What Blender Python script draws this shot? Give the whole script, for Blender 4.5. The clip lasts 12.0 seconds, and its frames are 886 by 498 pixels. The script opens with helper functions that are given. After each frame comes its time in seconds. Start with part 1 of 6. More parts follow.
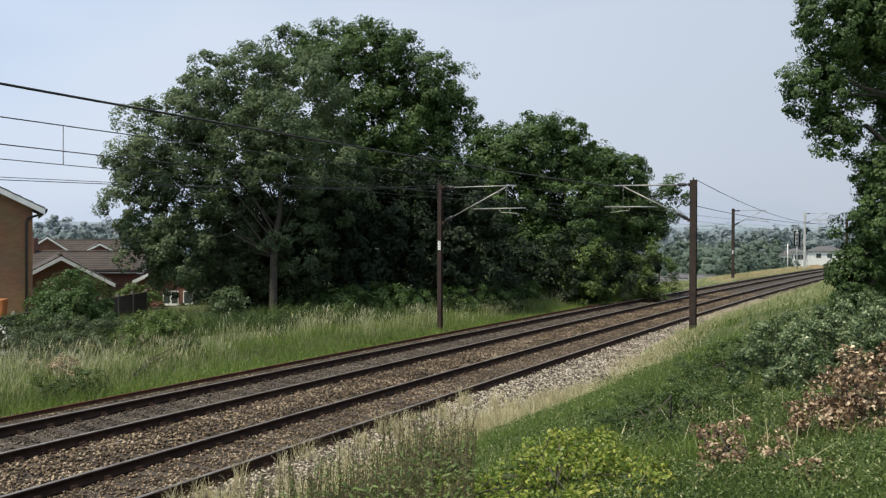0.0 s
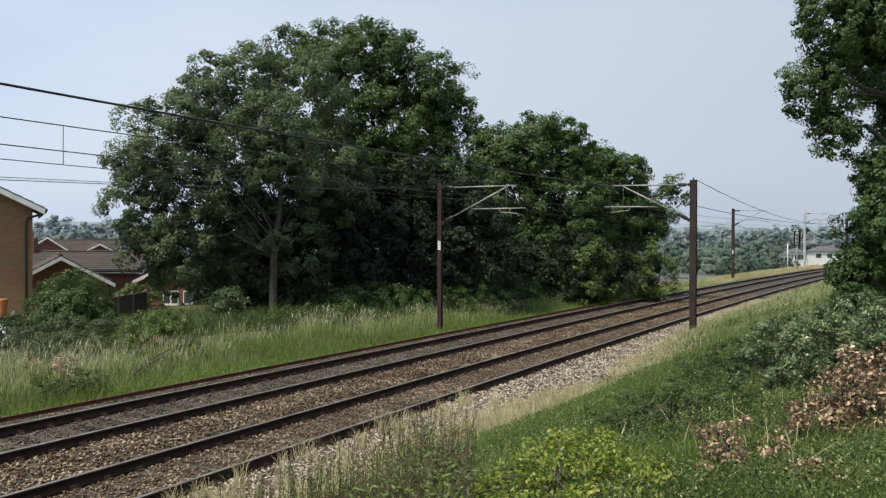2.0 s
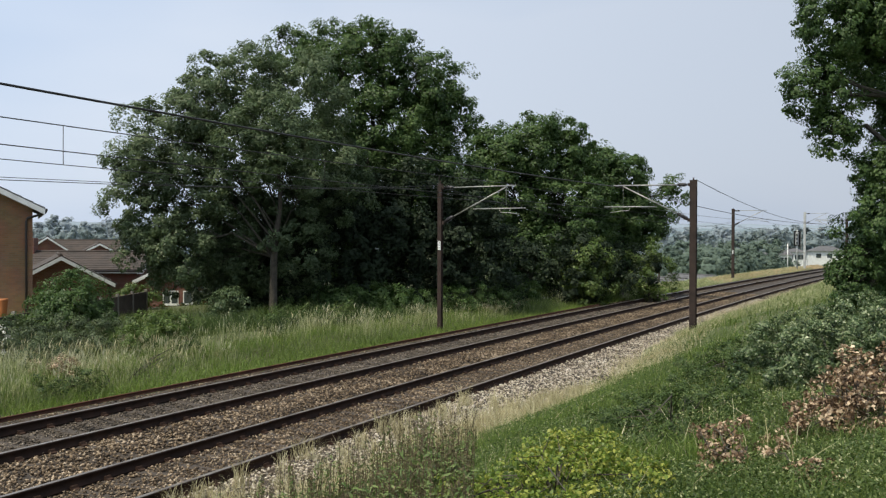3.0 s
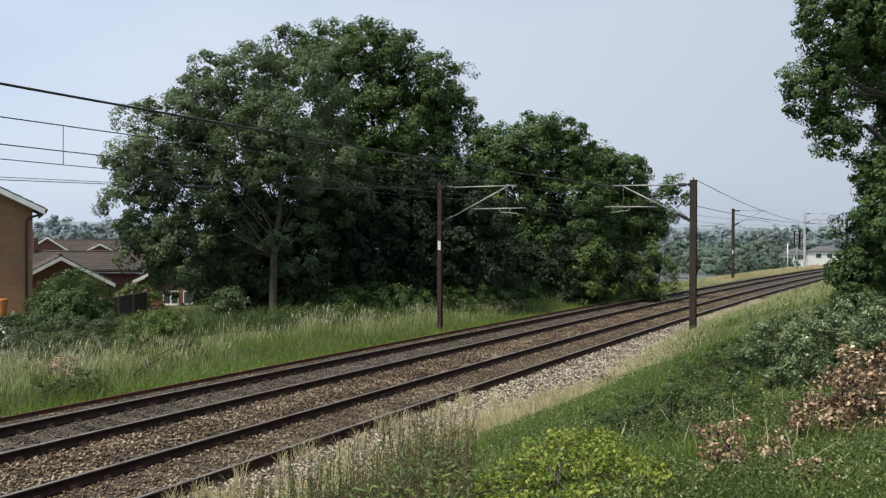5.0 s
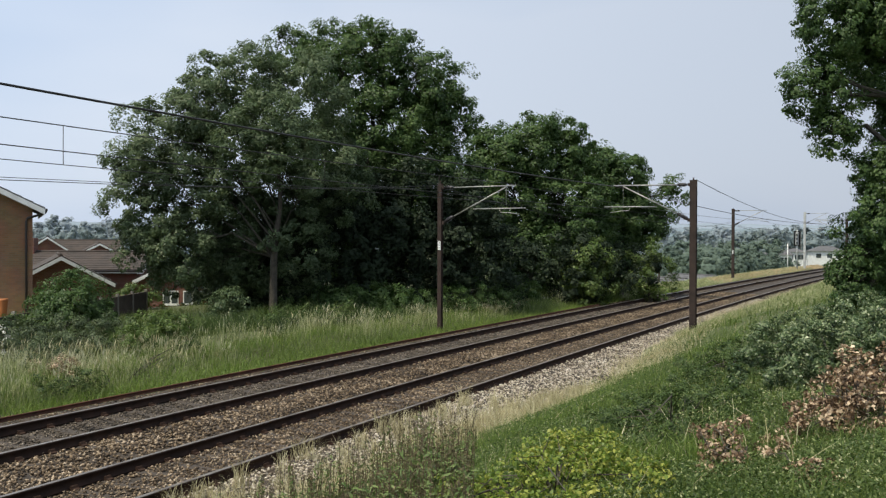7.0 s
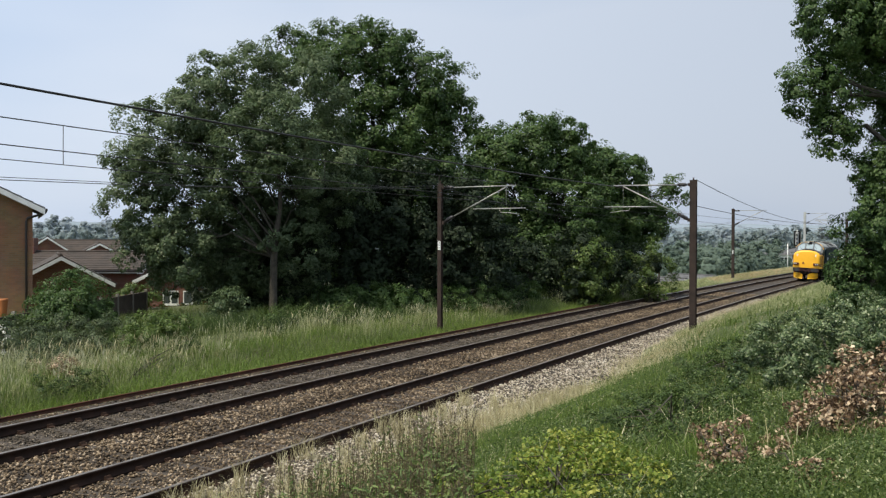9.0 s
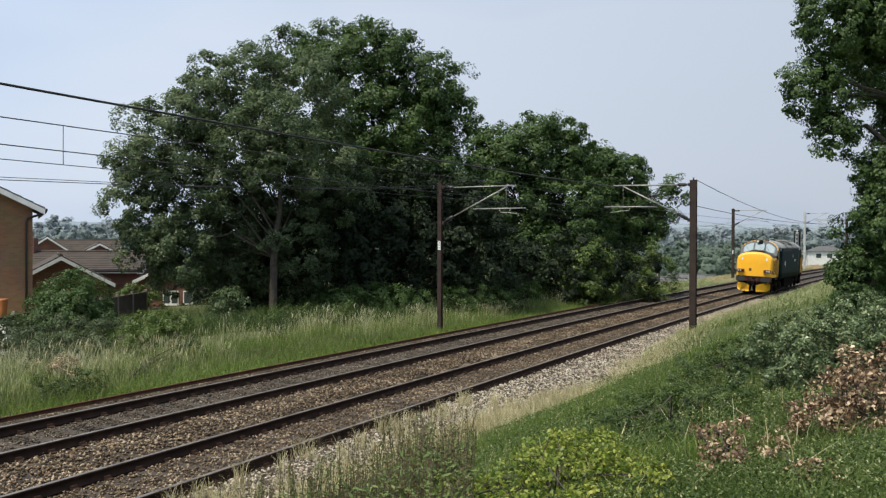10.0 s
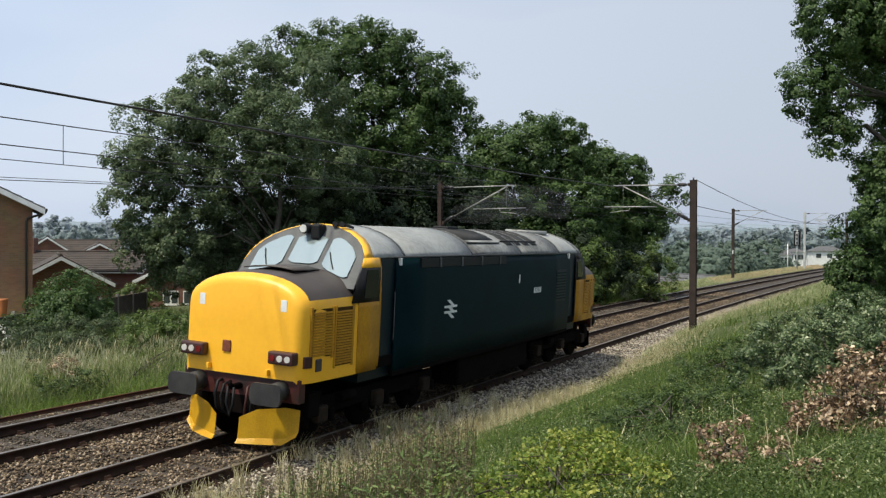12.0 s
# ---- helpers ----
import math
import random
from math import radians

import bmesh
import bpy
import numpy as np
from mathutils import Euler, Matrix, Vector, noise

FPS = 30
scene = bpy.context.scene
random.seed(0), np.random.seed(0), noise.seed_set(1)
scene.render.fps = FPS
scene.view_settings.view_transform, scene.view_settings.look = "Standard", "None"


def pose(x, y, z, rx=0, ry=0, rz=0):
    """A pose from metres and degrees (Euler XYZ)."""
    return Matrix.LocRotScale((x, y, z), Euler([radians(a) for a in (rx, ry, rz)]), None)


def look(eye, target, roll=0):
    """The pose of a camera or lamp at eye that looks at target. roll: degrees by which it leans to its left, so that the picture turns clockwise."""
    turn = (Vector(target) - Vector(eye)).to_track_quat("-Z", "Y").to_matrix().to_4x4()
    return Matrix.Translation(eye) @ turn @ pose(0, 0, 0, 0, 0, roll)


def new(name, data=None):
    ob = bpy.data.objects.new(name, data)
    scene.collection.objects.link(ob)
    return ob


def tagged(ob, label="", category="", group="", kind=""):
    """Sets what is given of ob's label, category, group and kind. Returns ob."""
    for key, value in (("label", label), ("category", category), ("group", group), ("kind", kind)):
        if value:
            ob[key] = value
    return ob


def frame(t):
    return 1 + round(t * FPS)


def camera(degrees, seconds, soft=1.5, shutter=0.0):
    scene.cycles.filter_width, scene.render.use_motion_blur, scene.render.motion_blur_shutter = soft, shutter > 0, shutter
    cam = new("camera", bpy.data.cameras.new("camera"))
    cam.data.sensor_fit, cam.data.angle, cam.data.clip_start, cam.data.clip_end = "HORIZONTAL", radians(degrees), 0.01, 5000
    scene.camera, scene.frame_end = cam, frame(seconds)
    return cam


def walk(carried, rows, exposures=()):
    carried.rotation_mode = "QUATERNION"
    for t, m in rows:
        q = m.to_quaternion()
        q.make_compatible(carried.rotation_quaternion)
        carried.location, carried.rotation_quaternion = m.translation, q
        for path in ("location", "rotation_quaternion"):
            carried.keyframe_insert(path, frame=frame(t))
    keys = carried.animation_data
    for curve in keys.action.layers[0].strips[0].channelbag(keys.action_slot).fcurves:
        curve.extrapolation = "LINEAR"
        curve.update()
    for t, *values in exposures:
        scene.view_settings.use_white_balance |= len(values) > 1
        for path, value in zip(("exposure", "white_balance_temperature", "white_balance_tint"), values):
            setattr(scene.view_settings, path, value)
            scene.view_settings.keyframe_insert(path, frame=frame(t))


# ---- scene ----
cam = camera(49.32, 12.0, soft=1.3)
EYE = Vector((0, 0, 3.527))
VIEW = look(EYE, EYE + Vector((0, math.cos(0.00994), -math.sin(0.00994))), 0.152)
walk(cam, [(0.0, VIEW), (12.0, VIEW)])

# ---- light: a hazy bright sky with a veiled sun from beyond the line ----
SUN_DIR = Vector((-0.70, -0.48, 1.55)).normalized()
world = bpy.data.worlds.new("sky")
scene.world = world
world.use_nodes = True
wn, wl = world.node_tree.nodes, world.node_tree.links
sky = wn.new("ShaderNodeTexSky")
sky.sky_type = "NISHITA"
sky.sun_disc = False
sky.sun_elevation = math.asin(SUN_DIR.z)
sky.sun_rotation = math.atan2(SUN_DIR.x, SUN_DIR.y)
sky.dust_density = 4.0
wcoord = wn.new("ShaderNodeTexCoord")
wmap = wn.new("ShaderNodeMapping")
wmap.inputs["Scale"].default_value = (1.0, 1.0, 3.2)
wnoise = wn.new("ShaderNodeTexNoise")
wnoise.inputs["Scale"].default_value = 1.3
wnoise.inputs["Detail"].default_value = 4.0
wnoise.inputs["Roughness"].default_value = 0.45
wramp = wn.new("ShaderNodeValToRGB")
wramp.color_ramp.elements[0].position, wramp.color_ramp.elements[0].color = 0.40, (5.2, 6.4, 8.3, 1)
wramp.color_ramp.elements[1].position, wramp.color_ramp.elements[1].color = 0.62, (6.9, 7.7, 9.0, 1)
wmix = wn.new("ShaderNodeMixRGB")
wmix.inputs["Fac"].default_value = 0.85
wl.new(wcoord.outputs["Generated"], wmap.inputs["Vector"])
wl.new(wmap.outputs["Vector"], wnoise.inputs["Vector"])
wl.new(wnoise.outputs["Fac"], wramp.inputs["Fac"])
wl.new(sky.outputs["Color"], wmix.inputs["Color1"])
wl.new(wramp.outputs["Color"], wmix.inputs["Color2"])
wdot = wn.new("ShaderNodeVectorMath")
wdot.operation = "DOT_PRODUCT"
wdot.inputs[1].default_value = (-0.85, -0.30, 0.42)
wlift = wn.new("ShaderNodeMapRange")
wlift.inputs["From Min"].default_value, wlift.inputs["From Max"].default_value = -1.0, 1.0
wlift.inputs["To Min"].default_value, wlift.inputs["To Max"].default_value = 0.72, 1.45
wmul = wn.new("ShaderNodeMixRGB")
wmul.blend_type = "MULTIPLY"
wmul.inputs["Fac"].default_value = 1.0
wl.new(wcoord.outputs["Generated"], wdot.inputs[0])
wl.new(wdot.outputs["Value"], wlift.inputs["Value"])
wl.new(wmix.outputs["Color"], wmul.inputs["Color1"])
wl.new(wlift.outputs["Result"], wmul.inputs["Color2"])
wl.new(wmul.outputs["Color"], wn["Background"].inputs["Color"])
wn["Background"].inputs["Strength"].default_value = 0.1
sun_data = bpy.data.lights.new("sun", "SUN")
sun_data.energy, sun_data.angle, sun_data.color = 5.0, radians(2.5), (1.0, 0.93, 0.74)
sun = new("sun", sun_data)
sun.matrix_world = look((0, 0, 60), Vector((0, 0, 60)) - SUN_DIR)
scene.view_settings.exposure = 0.0


# ---- materials ----
def mat(name, a, b=None, scale=3.0, rough=0.8, metal=0.0, bump=0.0, bump_scale=None, fine=0.25, spec=0.5):
    """Two colours mixed by coarse and fine noise, with a fine relief."""
    m = bpy.data.materials.new(name)
    m.use_nodes = True
    n, l = m.node_tree.nodes, m.node_tree.links
    p = n["Principled BSDF"]
    p.inputs["Roughness"].default_value = rough
    p.inputs["Metallic"].default_value = metal
    p.inputs["Specular IOR Level"].default_value = spec
    if b is None:
        b = tuple(c * 0.7 for c in a)
    tc = n.new("ShaderNodeTexCoord")
    n1 = n.new("ShaderNodeTexNoise")
    n1.inputs["Scale"].default_value, n1.inputs["Detail"].default_value = scale, 5.0
    n2 = n.new("ShaderNodeTexNoise")
    n2.inputs["Scale"].default_value, n2.inputs["Detail"].default_value = scale * 14, 3.0
    l.new(tc.outputs["Object"], n1.inputs["Vector"])
    l.new(tc.outputs["Object"], n2.inputs["Vector"])
    mixf = n.new("ShaderNodeMix")
    mixf.inputs[0].default_value = fine
    l.new(n1.outputs["Fac"], mixf.inputs[2])
    l.new(n2.outputs["Fac"], mixf.inputs[3])
    ramp = n.new("ShaderNodeValToRGB")
    ramp.color_ramp.elements[0].position, ramp.color_ramp.elements[0].color = 0.34, (*b, 1)
    ramp.color_ramp.elements[1].position, ramp.color_ramp.elements[1].color = 0.62, (*a, 1)
    l.new(mixf.outputs[0], ramp.inputs["Fac"])
    l.new(ramp.outputs["Color"], p.inputs["Base Color"])
    if bump:
        bn = n.new("ShaderNodeTexNoise")
        bn.inputs["Scale"].default_value, bn.inputs["Detail"].default_value = bump_scale or scale * 10, 4.0
        l.new(tc.outputs["Object"], bn.inputs["Vector"])
        bp = n.new("ShaderNodeBump")
        bp.inputs["Strength"].default_value, bp.inputs["Distance"].default_value = bump, 0.02
        l.new(bn.outputs["Fac"], bp.inputs["Height"])
        l.new(bp.outputs["Normal"], p.inputs["Normal"])
    return m


def leaf_mat(name, cols, thin=0.3, rough=0.5, patch=0.35):
    """Foliage: each leaf takes its own tone; light passes through in part."""
    m = bpy.data.materials.new(name)
    m.use_nodes = True
    n, l = m.node_tree.nodes, m.node_tree.links
    p = n["Principled BSDF"]
    p.inputs["Roughness"].default_value = rough
    p.inputs["Specular IOR Level"].default_value = 0.35
    geo = n.new("ShaderNodeNewGeometry")
    tc = n.new("ShaderNodeTexCoord")
    no = n.new("ShaderNodeTexNoise")
    no.inputs["Scale"].default_value, no.inputs["Detail"].default_value = patch, 3.0
    l.new(tc.outputs["Object"], no.inputs["Vector"])
    mx = n.new("ShaderNodeMix")
    mx.inputs[0].default_value = 0.55
    l.new(geo.outputs["Random Per Island"], mx.inputs[2])
    l.new(no.outputs["Fac"], mx.inputs[3])
    ramp = n.new("ShaderNodeValToRGB")
    for i, c in enumerate(cols):
        pos = 0.22 + 0.56 * i / (len(cols) - 1)
        e = ramp.color_ramp.elements[i] if i < 2 else ramp.color_ramp.elements.new(pos)
        e.position, e.color = pos, (*c, 1)
    l.new(mx.outputs[0], ramp.inputs["Fac"])
    l.new(ramp.outputs["Color"], p.inputs["Base Color"])
    tr = n.new("ShaderNodeBsdfTranslucent")
    l.new(ramp.outputs["Color"], tr.inputs["Color"])
    sh = n.new("ShaderNodeMixShader")
    sh.inputs["Fac"].default_value = thin
    l.new(p.outputs[0], sh.inputs[1])
    l.new(tr.outputs[0], sh.inputs[2])
    l.new(sh.outputs[0], n["Material Output"].inputs["Surface"])
    return m


M_SOIL = mat("grassy_soil", (0.075, 0.095, 0.03), (0.05, 0.05, 0.022), 0.5, 0.95, bump=0.6, bump_scale=9)
M_BALLAST = mat("ballast_bed", (0.050, 0.036, 0.025), (0.024, 0.018, 0.013), 1.2, 0.95, bump=1.0, bump_scale=22)
M_RAIL = mat("rail_rust", (0.040, 0.022, 0.015), (0.018, 0.011, 0.008), 4, 0.85, 0.0, 0.2, spec=0.15)
M_RAILTOP = mat("rail_polished_head", (0.30, 0.27, 0.24), (0.16, 0.13, 0.11), 3, 0.42, 0.7)
M_RUST = mat("old_rust", (0.10, 0.042, 0.024), (0.05, 0.025, 0.017), 4, 0.9, 0.0, 0.3, spec=0.2)
M_CONCRETE = mat("weathered_concrete", (0.21, 0.19, 0.165), (0.12, 0.105, 0.09), 2.5, 0.9, bump=0.3)
M_BARK = mat("bark", (0.072, 0.062, 0.047), (0.03, 0.025, 0.019), 6, 0.95, bump=0.8, bump_scale=25)
M_WHITE = mat("white_paint", (0.74, 0.74, 0.72), (0.58, 0.58, 0.56), 2.0, 0.5)
M_LEAF_ASH = leaf_mat("ash_leaf", [(0.050, 0.082, 0.036), (0.095, 0.140, 0.064), (0.165, 0.21, 0.108)], 0.42)
M_LEAF_OAK = leaf_mat("oak_leaf", [(0.028, 0.058, 0.016), (0.060, 0.112, 0.030), (0.115, 0.18, 0.052)], 0.40)
M_LEAF_LIGHT = leaf_mat("light_leaf", [(0.05, 0.09, 0.02), (0.09, 0.14, 0.03), (0.13, 0.17, 0.045)])
# shade under the crowns is put into this near-black leaf colour
M_LEAF_SHADE = leaf_mat("shade_dark_leaf", [(0.011, 0.021, 0.010), (0.020, 0.036, 0.016), (0.036, 0.058, 0.025)], 0.3, 0.7)


# ---- mesh helpers ----
def part(name, bm, material, parent=None, label=""):
    """Link a bmesh as one mesh object, under its thing."""
    me = bpy.data.meshes.new(name)
    bm.normal_update()
    bm.to_mesh(me)
    bm.free()
    for m in material if isinstance(material, (list, tuple)) else [material]:
        me.materials.append(m)
    ob = new(name, me)
    ob.parent = parent
    if label:
        tagged(ob, label)
    return ob


def np_mesh(name, verts, faces, material, smooth=False):
    """A mesh object from arrays of places and of equal-sided faces."""
    verts, faces = np.asarray(verts, dtype=np.float32), np.asarray(faces, dtype=np.int32)
    me = bpy.data.meshes.new(name)
    k = faces.shape[1]
    me.vertices.add(len(verts))
    me.vertices.foreach_set("co", verts.ravel())
    me.loops.add(faces.size)
    me.loops.foreach_set("vertex_index", faces.ravel())
    me.polygons.add(len(faces))
    me.polygons.foreach_set("loop_start", np.arange(0, faces.size, k, dtype=np.int32))
    me.polygons.foreach_set("loop_total", np.full(len(faces), k, dtype=np.int32))
    if smooth:
        me.polygons.foreach_set("use_smooth", np.ones(len(faces), dtype=bool))
    me.update(calc_edges=True)
    me.materials.append(material)
    return new(name, me)


def box(bm, x0, x1, y0, y1, z0, z1, m=None, bevel=0.0):
    vs = [bm.verts.new((x, y, z)) for x in (x0, x1) for y in (y0, y1) for z in (z0, z1)]
    fs = [bm.faces.new([vs[i] for i in f]) for f in ((0, 1, 3, 2), (4, 6, 7, 5), (0, 4, 5, 1), (2, 3, 7, 6), (0, 2, 6, 4), (1, 5, 7, 3))]
    if bevel:
        es = list({e for f in fs for e in f.edges})
        bmesh.ops.bevel(bm, geom=es, offset=bevel, segments=2, affect="EDGES", profile=0.5)
    if m is not None:
        bmesh.ops.transform(bm, matrix=m, verts=[v for v in vs if v.is_valid])
    return bm


def boxed(x0, x1, y0, y1, z0, z1, bevel=0.0):
    return box(bmesh.new(), x0, x1, y0, y1, z0, z1, bevel=bevel)


def tube(bm, points, radii, sides=8, cap=True):
    """A round bar through points, with a radius at each."""
    pts = [Vector(p) for p in points]
    if not isinstance(radii, (list, tuple)):
        radii = [radii] * len(pts)
    rings = []
    for i, p in enumerate(pts):
        d = (pts[min(i + 1, len(pts) - 1)] - pts[max(i - 1, 0)]).normalized()
        a = d.orthogonal().normalized() if i == 0 else (a - d * a.dot(d)).normalized()
        b = d.cross(a)
        rings.append([bm.verts.new(p + (a * math.cos(t) + b * math.sin(t)) * radii[i]) for t in [2 * math.pi * k / sides for k in range(sides)]])
    for r, q in zip(rings, rings[1:]):
        for k in range(sides):
            f = bm.faces.new((r[k], r[(k + 1) % sides], q[(k + 1) % sides], q[k]))
            f.smooth = True
    if cap:
        bm.faces.new(rings[0][::-1])
        bm.faces.new(rings[-1])
    return bm


def tubed(points, radii, sides=8):
    return tube(bmesh.new(), points, radii, sides)


def thing(name, place, label, category, group="", turn=0.0):
    ob = new(name)
    ob.matrix_basis = pose(*place, 0, 0, turn)
    return tagged(ob, label, category, group)


# ---- the line: straight, then a wide curve; canted and falling slightly ----
HEAD, SIDE, CURVE, BEND0, FALL, CANT, SIXFOOT = 0.4312, 10.24, 0.000583, 4.99, -0.00457, 0.0498, 3.405
AX = np.array([math.sin(HEAD), math.cos(HEAD)])
NX = np.array([-math.cos(HEAD), math.sin(HEAD)])


def line_xy(s, off):
    """Places at s metres along the near track and off metres beyond its middle."""
    s, off = np.broadcast_arrays(np.asarray(s, float), np.asarray(off, float))
    q = np.maximum(s - BEND0, 0)
    a, l = s - q + np.sin(q * CURVE) / CURVE, -(1 - np.cos(q * CURVE)) / CURVE
    a, l = a + np.sin(q * CURVE) * off, l + np.cos(q * CURVE) * off
    return a * AX[0] + (SIDE + l) * NX[0], a * AX[1] + (SIDE + l) * NX[1]


def line_so(x, y):
    """The way along the line and the distance beyond it, of places on the ground."""
    a, l = x * AX[0] + y * AX[1], x * NX[0] + y * NX[1] - SIDE
    r = 1 / CURVE
    return np.where(a < BEND0, a, BEND0 + np.arctan2(a - BEND0, l + r) * r), np.where(a < BEND0, l, np.hypot(a - BEND0, l + r) - r)


def rail_z(s, off):
    """Height of the plane of the rails' heads."""
    return FALL * np.clip(s, -60, 420) + CANT * np.clip(off, -3.2, 6.6)


def P(s, off, up=0.0):
    x, y = line_xy(s, off)
    return Vector((float(x), float(y), float(rail_z(s, off)) + up))


def smooth(a, b, v):
    t = np.clip((v - a) / (b - a), 0, 1)
    return t * t * (3 - 2 * t)


def hills(x, y):
    return 0.5 * np.sin(x * 0.31 + 1.3 * np.sin(y * 0.23)) + 0.5 * np.sin(y * 0.37 + 1.1 * np.sin(x * 0.19 + 2))


def ground_z(x, y):
    x, y = np.asarray(x, float), np.asarray(y, float)
    s, o = line_so(x, y)
    base = rail_z(s, o)
    rough = 0.07 * hills(x * 2.2, y * 2.2) + 0.05 * hills(x * 5.1 + 3, y * 4.7)
    far = smooth(6.4, 7.6, o) * 0.28 - 0.28
    start = 21 - 14.3 * smooth(45, 78, s)
    drop = -8.5 * smooth(0, 95, o - start) - 0.9 * smooth(0, 10, o - start) - 1.4 * smooth(60, 85, s) * smooth(0, 5, o - start)
    bank = np.interp(1.3 * smooth(27, 37, s) - o, (2.6, 3.2, 4.0, 5.5, 7.5, 10.0, 13.0, 30.0), (0.0, 0.10, 0.42, 0.98, 1.58, 2.12, 2.35, 2.7))
    wide = np.hypot(x, y)
    z = base - 0.32 + 0.32 * smooth(6.4, 7.6, o) + drop + bank + rough * (smooth(6.6, 8, o) + smooth(-3.2, -5, o))
    rise = smooth(500, 3000, wide) * 34 * (0.75 + 0.25 * np.sin(np.arctan2(x, y) * 7))
    return z + rise


def stand(x, y, dz=0.0):
    return Vector((x, y, float(ground_z(x, y)) + dz))


# ---- ground: one sheet out to the horizon ----
def build_ground():
    u = 9.0 * np.sinh(np.linspace(-6.5, 6.5, 321))
    v = 9.0 * np.sinh(np.linspace(-4.2, 6.7, 300)) + 12
    gx, gy = np.meshgrid(u, v)
    verts = np.stack([gx.ravel(), gy.ravel(), ground_z(gx, gy).ravel()], 1)
    i = np.arange(len(v) - 1)[:, None] * len(u) + np.arange(len(u) - 1)[None, :]
    i = i.ravel()
    g = np_mesh("ground", verts, np.stack([i, i + 1, i + 1 + len(u), i + len(u)], 1), M_SOIL, True)
    tagged(g, "grassy railway bank and verge falling to a valley", "ground", kind="structure")


build_ground()


def sweep(name, profile, s0, s1, step, material, closed=True):
    """A bar of one cross-section (off, up) along the line."""
    n = max(2, int(abs(s1 - s0) / step) + 1)
    ss = np.linspace(s0, s1, n)
    pr = np.array(profile)
    k = len(pr)
    x, y = line_xy(ss[:, None], pr[None, :, 0])
    z = rail_z(ss[:, None], pr[None, :, 0]) + pr[None, :, 1]
    verts = np.stack([x.ravel(), y.ravel(), z.ravel()], 1)
    j = np.arange(k if closed else k - 1)
    i = (np.arange(n - 1)[:, None] * k)
    a, b = (i + j[None, :]).ravel(), (i + ((j + 1) % k)[None, :]).ravel()
    return np_mesh(name, verts, np.stack([a, b, b + k, a + k], 1), material)


bed = sweep("ballast_bed", [(-3.5, -0.75), (-2.75, -0.25), (-1.3, -0.19), (1.3, -0.19), (1.7, -0.16), (2.1, -0.19), (4.7, -0.19), (5.2, -0.22), (6.3, -0.75)], -60, 420, 1.5, M_BALLAST, False)
tagged(bed, "bed of brown and grey crushed stone ballast", "ballast", kind="structure")

RAIL_FOOT = [(-0.075, -0.165), (-0.075, -0.150), (-0.012, -0.13), (-0.012, -0.045), (-0.036, -0.035), (-0.036, -0.004), (0.036, -0.004), (0.036, -0.035), (0.012, -0.045), (0.012, -0.13), (0.075, -0.150), (0.075, -0.165)]
RAIL_HEAD = [(-0.034, -0.004), (-0.034, -0.001), (-0.026, 0.002), (0.026, 0.002), (0.034, -0.001), (0.034, -0.004)]


def build_track(middle, label):
    t = thing("railway_track", (0, 0, 0), label, "railway track", "running tracks")
    for side in (-0.7525, 0.7525):
        r = sweep("rail", [(middle + side + a, b) for a, b in RAIL_FOOT], -60, 420, 2.0, M_RAIL)
        r.parent = t
        h = sweep("rail_head", [(middle + side + a, b) for a, b in RAIL_HEAD], -60, 420, 2.0, M_RAILTOP)
        h.parent = r
    return t


near_track = build_track(0.0, "near running track with rusty sided polished rails")
far_track = build_track(SIXFOOT, "far running track with rusty sided polished rails")


# ---- trees ----
def leaves_at(rng, pts, nrm, size, spread=0.8, wide=0.5):
    """Small pointed leaves at pts, turned about nrm. Returns places and faces."""
    n = len(pts)
    d = nrm + rng.normal(0, spread, (n, 3))
    d /= np.linalg.norm(d, axis=1)[:, None] + 1e-9
    a = np.cross(d, rng.normal(0, 1, (n, 3)))
    a /= np.linalg.norm(a, axis=1)[:, None] + 1e-9
    b = np.cross(d, a)
    s = (size * rng.uniform(0.6, 1.35, n))[:, None]
    v = np.stack([pts - a * s * 0.5, pts + b * s * wide * 0.5 + d * s * 0.08, pts + a * s * 0.5 - d * s * 0.1, pts - b * s * wide * 0.5 + d * s * 0.08], 1)
    return v.reshape(-1, 3), np.arange(4 * n).reshape(-1, 4)


